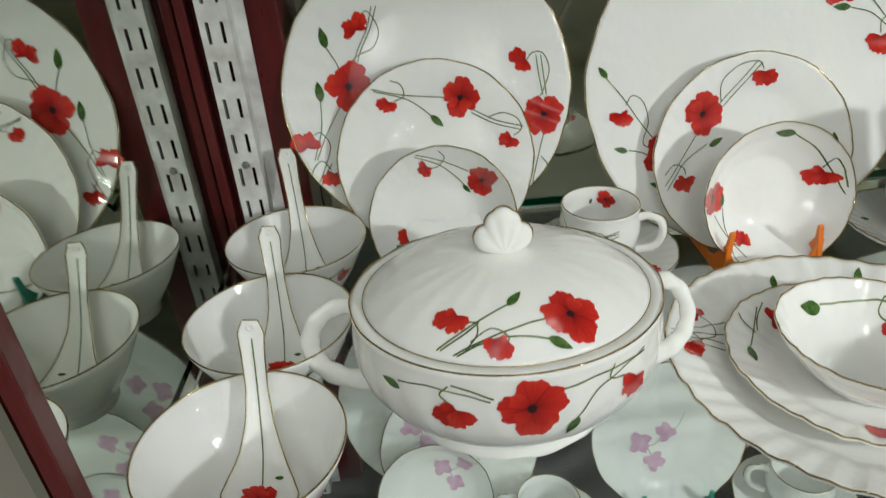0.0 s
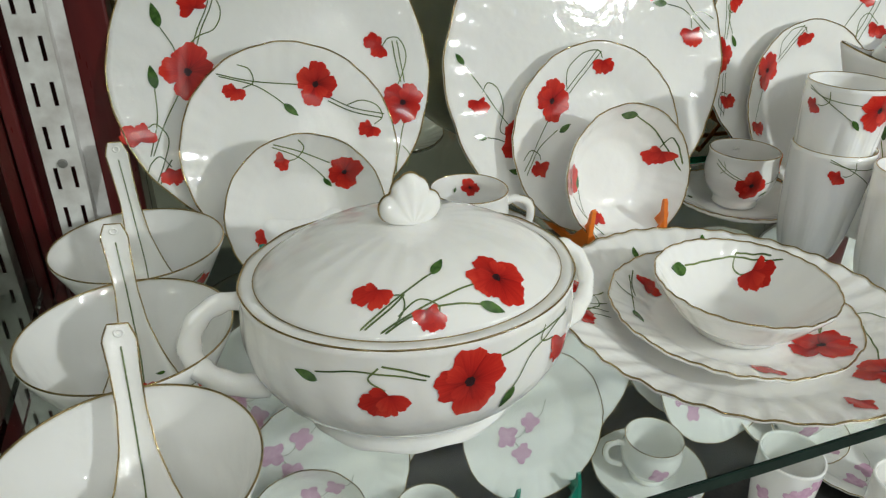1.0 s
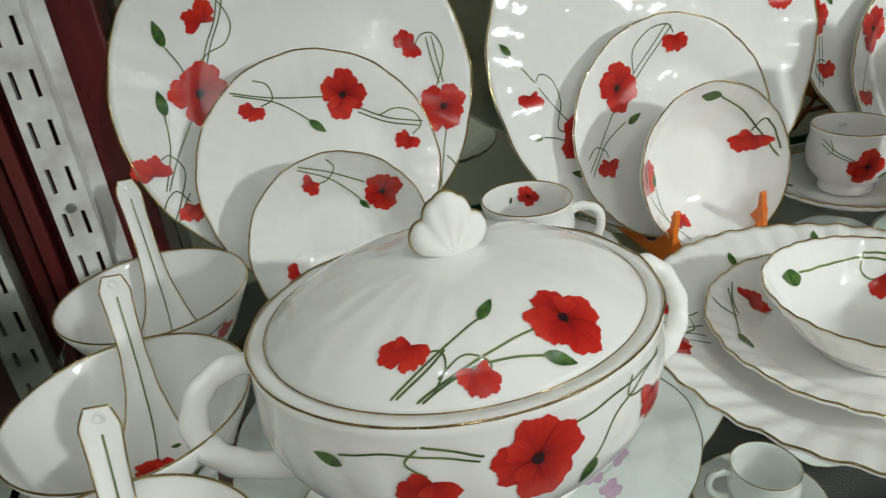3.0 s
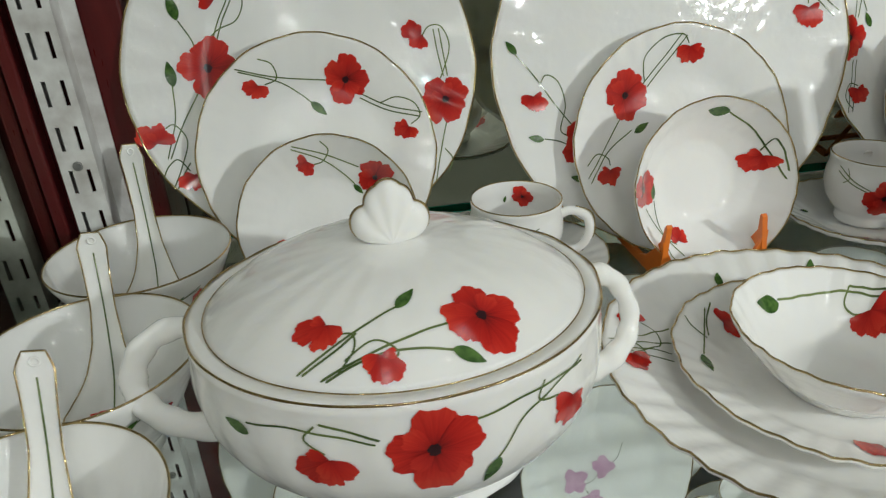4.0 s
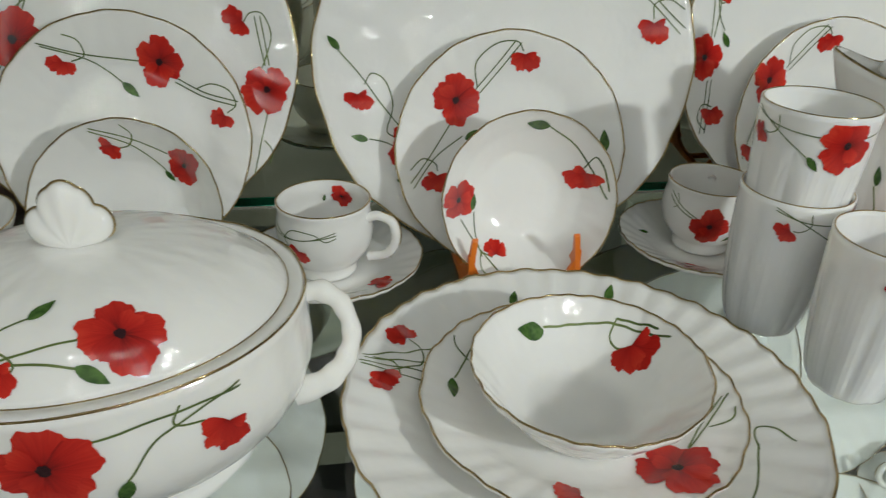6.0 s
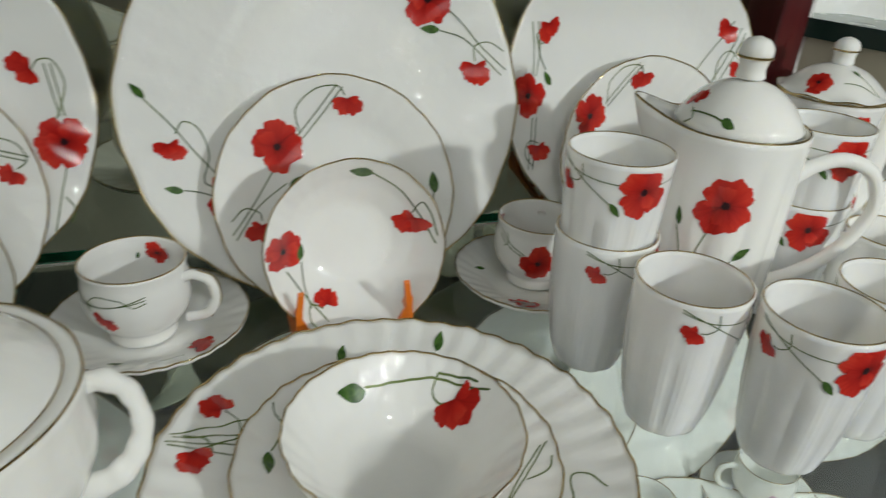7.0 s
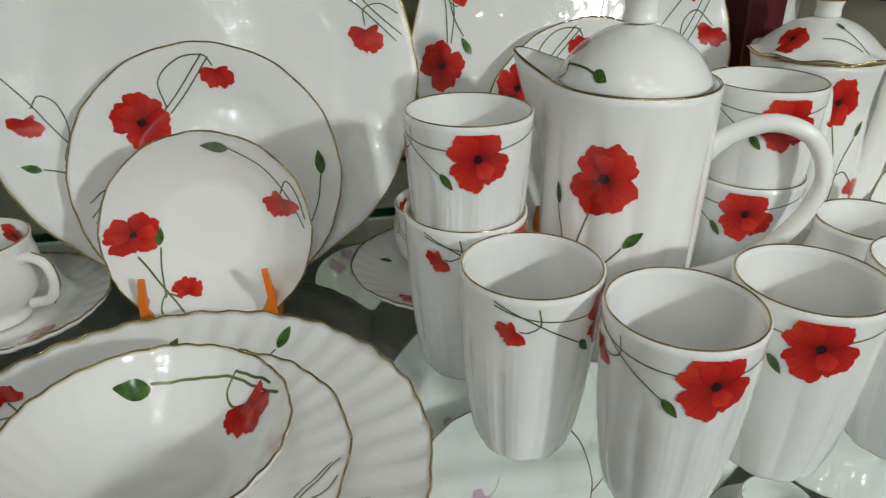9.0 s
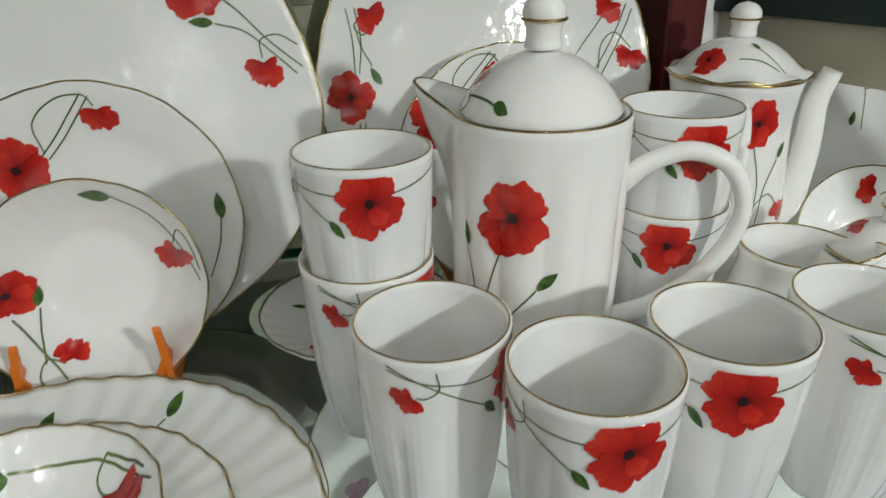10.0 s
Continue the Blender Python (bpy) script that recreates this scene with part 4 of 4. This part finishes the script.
def creamer(m):
    t = empty("creamer", m, "small white cream jug with a gold line", "jug")
    outer = dense([(0, 0.003), (0.020, 0.003), (0.022, 0.0), (0.026, 0.003), (0.0350, 0.020), (0.0370, 0.036), (0.0330, 0.055), (0.0305, 0.064), (0.0330, 0.0755)], 0.003)
    lip = radians(-35)

    def wave(r, z, a, k):
        g = max(0.0, min(1.0, (z - 0.045) / 0.03)) ** 1.4 * bump(a, lip, 0.38) * (1 if r > 0.015 else 0)
        return r + 0.013 * g, z + 0.005 * g * (1 if z > 0.07 else 0)
    inner = [(r - 0.0024, z) for r, z in outer if z > 0.006 and r > 0.024][::-1] + [(0, 0.006)]
    v, f = lathe(outer + inner, 120, wave)
    mesh_object("body", v, f, CHINA, t)
    rim_line(t, 0.0320, 0.0757, wave, 0.0007, 100)
    tube_part("handle", [(0.032, 0, 0.066), (0.048, 0, 0.068), (0.054, 0, 0.050), (0.046, 0, 0.032), (0.034, 0, 0.026)], 0.0036, t, "white ear-shaped handle", 145)
    return t


creamer(pose(0.6950, 0.4243, 0))


def sugar_bowl(m):
    t = empty("sugar_bowl", m, "white covered sugar bowl with poppies on its lid", "bowl")
    outer = dense([(0, 0.003), (0.022, 0.003), (0.024, 0.0), (0.028, 0.003), (0.0370, 0.022), (0.0385, 0.042), (0.0360, 0.060), (0.0340, 0.066)], 0.003)
    v, f = lathe(outer + [(0.030, 0.064), (0, 0.01)], 96)
    mesh_object("body", v, f, CHINA, t)
    lid_top = dense([(0, 0.0870), (0.008, 0.0865), (0.018, 0.0825), (0.028, 0.0740), (0.0325, 0.0680)], 0.0025)
    v, f = lathe(lid_top + [(0.031, 0.066), (0, 0.068)], 96)
    lid = mesh_object("lid", v, f, CHINA, t, "domed white lid with poppies")
    rim_line(lid, 0.0326, 0.0682, plain, 0.0007, 90)
    s = dish_surface(lid_top, plain)
    side_poppy(lid, s, 0.016, -0.012, 0.007, 300, 75)
    side_poppy(lid, s, -0.016, 0.010, 0.007, 120, 76)
    stem(lid, s, mm((-2, -26), (10, -25), (20, -22)), 0.0009)
    stem(lid, s, mm((0, -28), (10, -27), (18, -25)), 0.0009)
    v, f = lathe(dense([(0, 0.0855), (0.0072, 0.0865), (0.0060, 0.0900), (0.0070, 0.0945), (0.0082, 0.0965), (0.0076, 0.1005), (0.0046, 0.1035), (0, 0.1045)], 0.001), 40)
    mesh_object("knob", v, f, CHINA, lid)
    v, f = tube([(0.0081 * math.cos(a), 0.0081 * math.sin(a), 0.0962) for a in np.linspace(0, 2 * math.pi, 48)[:-1]], 0.0007, True)
    mesh_object("gold_line", v, f, GOLD, lid)
    return t


sugar_bowl(pose(0.7520, 0.4170, 0))


# cups on saucers
CUP = dense([(0, 0.003), (0.019, 0.003), (0.0205, 0.0), (0.0225, 0.0), (0.0222, 0.005), (0.0205, 0.008), (0.0265, 0.014), (0.0325, 0.023), (0.0350, 0.034), (0.0345, 0.044), (0.0328, 0.050), (0.0338, 0.0580)], 0.002)


def cup(m, handle, label, paint):
    t = empty("cup", m, label, "cup", "cups")
    inner = [(r - 0.0018, z) for r, z in CUP if z > 0.012 and r > 0.021][::-1] + [(0, 0.010)]
    v, f = lathe(CUP + inner, 96)
    mesh_object("body", v, f, CHINA, t)
    rim_line(t, 0.0330, 0.0582, plain, 0.0006, 90)
    tube_part("handle", [(0.031, 0, 0.046), (0.040, 0, 0.050), (0.051, 0, 0.046), (0.0535, 0, 0.033), (0.047, 0, 0.021), (0.033, 0, 0.016)], 0.0034, t, "white ear-shaped handle", handle)
    pts = [Matrix.Rotation(radians(handle), 3, "Z") @ p + Vector((0, 0, 0.0)) for p in spline([(0.043, 0, 0.0535), (0.0545, 0, 0.049), (0.0572, 0, 0.033), (0.049, 0, 0.0178)], 20)]
    v, f = tube(pts, 0.0005)
    mesh_object("gold_line", v, f, GOLD, t)
    paint(t)
    return t


def paint_first(t):
    s = round_surface([p for p in CUP if p[0] > 0.022 and p[1] > 0.01], plain, -116)
    side_poppy(t, s, -0.005, 0.0290, 0.0075, 240, 80)
    stem(t, s, mm((-34, 50), (-18, 42), (0, 41), (24, 47)), 0.0008)
    stem(t, s, mm((-34, 42), (-14, 40), (6, 42), (24, 45)), 0.0008)
    stem(t, s, mm((-10, 33), (-15, 40), (-8, 47), (8, 46), (16, 41), (24, 43)), 0.0008)
    s = round_surface([(r - 0.0020, z) for r, z in CUP if p_in(r, z)], plain, 66, True)
    poppy(t, s, 0.0, 0.046, 0.0090, 190, 81)
    bud(t, s, 0.014, 0.044, 0.006, 100)


def p_in(r, z):
    return z > 0.014 and r > 0.022


def paint_second(t):
    s = round_surface([p for p in CUP if p[0] > 0.022 and p[1] > 0.01], plain, -114)
    poppy(t, s, 0.0, 0.0330, 0.0150, 30, 82)
    bud(t, s, 0.017, 0.022, 0.009, 215)
    stem(t, s, mm((-38, 52), (-24, 44), (-10, 38)), 0.0009)
    stem(t, s, mm((-38, 48), (-24, 41), (-10, 36)), 0.0009)
    stem(t, s, mm((-30, 52), (-27, 44), (-31, 40)), 0.0008)
    stem(t, s, mm((10, 34), (22, 35), (36, 38)), 0.0009)
    s = round_surface([(r - 0.0020, z) for r, z in CUP if p_in(r, z)], plain, 150, True)
    side_poppy(t, s, 0.0, 0.048, 0.0070, 270, 83)


cup(pose(0.1470, 0.5230, 0.0060), -22, "white footed teacup with poppies standing on a saucer", paint_first)
cup(pose(0.4470, 0.5300, 0.0060), 60, "white footed teacup with a large poppy on a saucer", paint_second)
t, s = plate("saucer", 0.066, pose(0.1520, 0.5270, 0.0), "white fluted saucer with gold rim under a teacup", "saucer", "saucers", SAUCER_TOP, 0.005, 30)
side_poppy(t, s, 0.034, -0.037, 0.011, 20, 84)
stem(t, s, mm((22, -46), (12, -48), (0, -50)), 0.0009)
bud(t, s, -0.02, -0.046, 0.009, 180)
t, s = plate("saucer", 0.066, pose(0.4470, 0.5280, 0.0), "white fluted saucer with poppies under a teacup", "saucer", "saucers", SAUCER_TOP, 0.005, 30)
poppy(t, s, -0.026, -0.038, 0.0125, 0, 85)
bud(t, s, -0.040, 0.022, 0.010, 190)
stem(t, s, mm((-12, -46), (8, -50), (26, -48)), 0.0009)


# plate stands
def plate_stand(x, y, depth, width, mat, label, tip=0.050):
    t = empty("plate_stand", pose(x, y, 0), label, "stand", "plate stands")
    for sx in (-1, 1):
        outline = [(0.0, 0.0), (0.012, 0.0), (depth, 0.0), (depth, 0.005), (0.030, 0.006), (0.020, 0.010), (0.009, 0.021), (0.002, tip * 0.70), (0.0005, tip - 0.001), (-0.001, tip + 0.001), (-0.0028, tip - 0.001), (-0.004, tip * 0.6), (-0.005, 0.004)]
        verts, faces, n = [], [], len(outline)
        for w in (-0.0020, 0.0020):
            verts += [(sx * width / 2 + w - sx * p[1] * 0.10, p[0], p[1]) for p in outline]
        faces += [tuple(range(n - 1, -1, -1)), tuple(range(n, 2 * n))] + [(i, (i + 1) % n, n + (i + 1) % n, n + i) for i in range(n)]
        mesh_object("side", verts, faces, mat, t, "", False)
        edge = sx * width / 2
        web = [(edge, 0.001), (edge - sx * 0.016, 0.001), (edge - sx * 0.013, 0.006), (edge - sx * 0.005, 0.022), (edge - sx * 0.003, tip * 0.72), (edge, tip * 0.72)]
        n = len(web)
        verts = [(x, y_, z) for y_ in (-0.0035, -0.0005) for x, z in web]
        faces = [tuple(range(n)), tuple(range(2 * n - 1, n - 1, -1))] + [(i, n + i, n + (i + 1) % n, (i + 1) % n) for i in range(n)]
        mesh_object("gusset", verts, faces, mat, t, "", False)
    part("crossbar", box(-width / 2, width / 2, depth * 0.55, depth * 0.55 + 0.006, 0.001, 0.005, 0.0008), mat, t, "", False)
    v, f = tube(spline([(-width / 2, depth, 0.003), (-width / 4, depth + 0.006, 0.05), (0, depth + 0.010, 0.075), (width / 4, depth + 0.006, 0.05), (width / 2, depth, 0.003)], 24), 0.0024)
    mesh_object("back_loop", v, f, mat, t)
    return t


plate_stand(0.2885, 0.490, 0.100, 0.083, ORANGE, "bright orange plastic plate stand holding a platter set", 0.043)
plate_stand(0.0080, 0.515, 0.095, 0.083, GREENP, "green plastic plate stand holding a dinner plate set", 0.043)
plate_stand(0.5650, 0.560, 0.080, 0.083, ORANGE, "bright orange plastic plate stand behind the teapot", 0.040)


# slotted shelf upright
def slotted_upright(x0, x1, y, z0, z1):
    """A steel channel with pairs of vertical slots through its face, and flanges to the post behind."""
    t = empty("shelf_upright", pose(0, 0, 0), "worn white steel shelf upright with paired slots", "shelf upright")
    w = x1 - x0
    cols = [x0, x0 + w * 0.20, x0 + w * 0.32, x0 + w * 0.68, x0 + w * 0.80, x1]
    rows = [z0]
    z = z0 + 0.008
    while z + 0.018 < z1:
        rows += [z, z + 0.0175]
        z += 0.032
    rows.append(z1)
    verts, faces, at = [], [], {}

    def vert(i, j, k):
        if (i, j, k) not in at:
            at[i, j, k] = len(verts)
            verts.append((cols[i], y + (0.0015 if k else 0.0), rows[j]))
        return at[i, j, k]
    for j in range(len(rows) - 1):
        for i in range(5):
            if i in (1, 3) and j % 2 == 1:
                for (a, b), (c, d) in (((i, j), (i, j + 1)), ((i + 1, j), (i + 1, j + 1)), ((i, j), (i + 1, j)), ((i, j + 1), (i + 1, j + 1))):
                    faces.append((vert(a, b, 0), vert(c, d, 0), vert(c, d, 1), vert(a, b, 1)))
                continue
            for k in (0, 1):
                q = (vert(i, j, k), vert(i + 1, j, k), vert(i + 1, j + 1, k), vert(i, j + 1, k))
                faces.append(q if k == 0 else q[::-1])
    mesh_object("face", verts, faces, STEEL, t, "", False)
    part("flange", box(x1 - 0.0012, x1, y + 0.0016, y + 0.019, z0, z1), STEEL, t, "", False)
    part("flange", box(x1, x1 + 0.010, y + 0.0175, y + 0.019, z0, z1), STEEL, t, "", False)
    part("flange", box(x0, x0 + 0.0012, y + 0.0016, y + 0.019, z0, z1), STEEL, t, "", False)
    for zz in (0.1026, 0.46, -0.2):
        bm = bmesh.new()
        bmesh.ops.create_cone(bm, cap_ends=True, segments=24, radius1=0.0036, radius2=0.0030, depth=0.0022, matrix=Matrix.Translation(((x0 + x1) / 2, y - 0.0008, zz)) @ Matrix.Rotation(radians(90), 4, "X"))
        screw = part("screw", bm, STEELSCREW, t, "dull grey screw head", False)
    return t


slotted_upright(-0.1740, -0.1490, 0.5785, -0.374, 0.60)


# crockery in the side bay
t, s = plate("dinner_plate", 0.127, leaning(0.835, 0.607, 0.126, 0.0254, 14, -22), "white dinner plate with faint poppy stems in the side bay", "plate", "dinner plates")
bud(t, s, 0.052, -0.030, 0.012, 80)
stem(t, s, mm((-20, 40), (10, 40), (40, 22), (58, 0), (60, -40)), 0.0009)
stem(t, s, mm((54, 8), (66, 12), (66, -2), (58, -6)), 0.0009)
t, s = plate("dinner_plate", 0.127, leaning(0.985, 0.470, 0.126, 0.0254, 14, -78), "white dinner plate standing in the side bay", "plate", "dinner plates")
poppy(t, s, -0.09, -0.04, 0.018, 0, 91)
t, s = plate("saucer", 0.050, leaning(0.820, 0.490, 0.040, 0.0135, 32, -30), "white saucer with a poppy leaning behind the sugar bowl", "saucer", "saucers", SAUCER_TOP)
side_poppy(t, s, -0.004, 0.034, 0.009, 190, 92)
stem(t, s, mm((6, 30), (18, 38), (26, 46)), 0.0009)
stem(t, s, mm((10, 28), (24, 36), (32, 42)), 0.0009)


# ---- lilac tea set on the shelf below ----
def lilac_flower(thing, surf, u, v, r, turn, seed):
    verts, faces, uvs = [], [], []
    for i in range(4):
        a = radians(turn + 90 * i + 12 * math.sin(seed + i))
        petal_fan(surf, u, v, 0.54 * r * math.cos(a), 0.54 * r * math.sin(a), 0.58 * r, 0.50 * r, a, seed + i, 0.0004 + 0.00005 * i, r, verts, faces, uvs)
    return mesh_object("lilac_flower", verts, faces, LILAC, thing, "pale lilac flower print", True, uvs)


def sprig(t, s, u, v, k, seed):
    lilac_flower(t, s, u, v, 0.0125 * k, seed * 31, seed)
    lilac_flower(t, s, u + 0.030 * k, v + 0.010 * k, 0.011 * k, seed * 17, seed + 1)
    lilac_flower(t, s, u + 0.016 * k, v - 0.024 * k, 0.0115 * k, seed * 7, seed + 2)
    stem(t, s, [(u, v), (u + 0.015 * k, v - 0.004 * k), (u + 0.030 * k, v + 0.010 * k)], 0.0006)
    stem(t, s, [(u + 0.006 * k, v - 0.002 * k), (u + 0.012 * k, v - 0.014 * k), (u + 0.016 * k, v - 0.024 * k)], 0.0006)
    stem(t, s, [(u + 0.03 * k, v + 0.01 * k), (u + 0.044 * k, v + 0.016 * k), (u + 0.052 * k, v + 0.032 * k)], 0.0006)


LOW = -0.335
for k, (px, py, R, lean, turn, du, dv) in enumerate(((0.005, 0.590, 0.127, 16, 0, -0.07, 0.03), (0.010, 0.545, 0.0875, 18, 0, -0.05, 0.03), (0.285, 0.600, 0.127, 16, 0, 0.04, 0.05), (0.245, 0.540, 0.0875, 20, 0, -0.03, -0.01), (0.520, 0.600, 0.127, 16, 0, -0.08, -0.02), (0.505, 0.545, 0.0875, 20, 0, -0.05, -0.02), (0.905, 0.575, 0.110, 20, -20, -0.03, 0.02), (0.665, 0.590, 0.127, 16, 0, 0.03, 0.03))):
    t, s = plate("lilac_plate", R, leaning(px, py, LOW + R * math.cos(radians(lean)) + 0.004, 0.2 * R, lean, turn), "white plate with lilac flowers leaning on the lower shelf", "plate", "lilac plates")
    sprig(t, s, du, dv, 1.0, 3 * k + 1)
for k, (px, py, R) in enumerate(((0.66, 0.45, 0.105), (0.80, 0.40, 0.095), (0.42, 0.335, 0.085))):
    t, s = plate("lilac_plate", R, pose(px, py, LOW), "white plate with lilac flowers lying on the lower shelf", "plate", "lilac plates")
    sprig(t, s, -0.05, -0.04, 1.0, 40 + 3 * k)
t, s = plate("lilac_bowl", 0.062, leaning(-0.020, 0.500, LOW + 0.066, 0.038, 22), "small white lilac bowl leaning on the lower shelf", "bowl", "lilac bowls", BOWL_TOP)
sprig(t, s, 0.01, 0.02, 0.8, 60)


def paint_lilac(t):
    s = round_surface([p for p in CUP if p[0] > 0.022 and p[1] > 0.01], plain, -110)
    lilac_flower(t, s, 0.0, 0.030, 0.011, 20, 70)
    stem(t, s, mm((6, 30), (16, 26), (26, 30)), 0.0006)


for cx, cy in ((0.100, 0.490), (0.380, 0.500), (0.600, 0.500), (0.770, 0.510)):
    cup(pose(cx, cy, LOW + 0.006), 160, "white teacup with lilac flowers on the lower shelf", paint_lilac)
    t, s = plate("saucer", 0.066, pose(cx, cy, LOW), "white saucer with lilac flowers on the lower shelf", "saucer", "saucers", SAUCER_TOP)
    lilac_flower(t, s, 0.02, -0.045, 0.010, 0, 72)


def lilac_beaker(x, y, z=LOW):
    t = empty("lilac_beaker", pose(x, y, z), "tall white beaker with pink flowers on the lower shelf", "tumbler", "lilac beakers")
    inner = [(r - 0.0022, zz) for r, zz in MUG if zz > 0.008 and r > 0.022][::-1] + [(0, 0.006)]
    v, f = lathe(MUG + inner, 96)
    mesh_object("body", v, f, CHINA, t)
    s = round_surface([p for p in MUG if p[0] > 0.023], plain, -105)
    for i, (u, w) in enumerate(((0.0, 0.080), (0.012, 0.088), (-0.011, 0.074), (0.04, 0.06), (-0.04, 0.062))):
        lilac_flower(t, s, u, w, 0.0085, 40 * i, 80 + i)


for bx, by in ((0.475, 0.400), (0.560, 0.330), (0.640, 0.345), (0.730, 0.320)):
    lilac_beaker(bx, by)
plate_stand(0.245, 0.500, 0.09, 0.083, GREENP, "green plastic plate stand on the lower shelf", 0.043).location.z = LOW
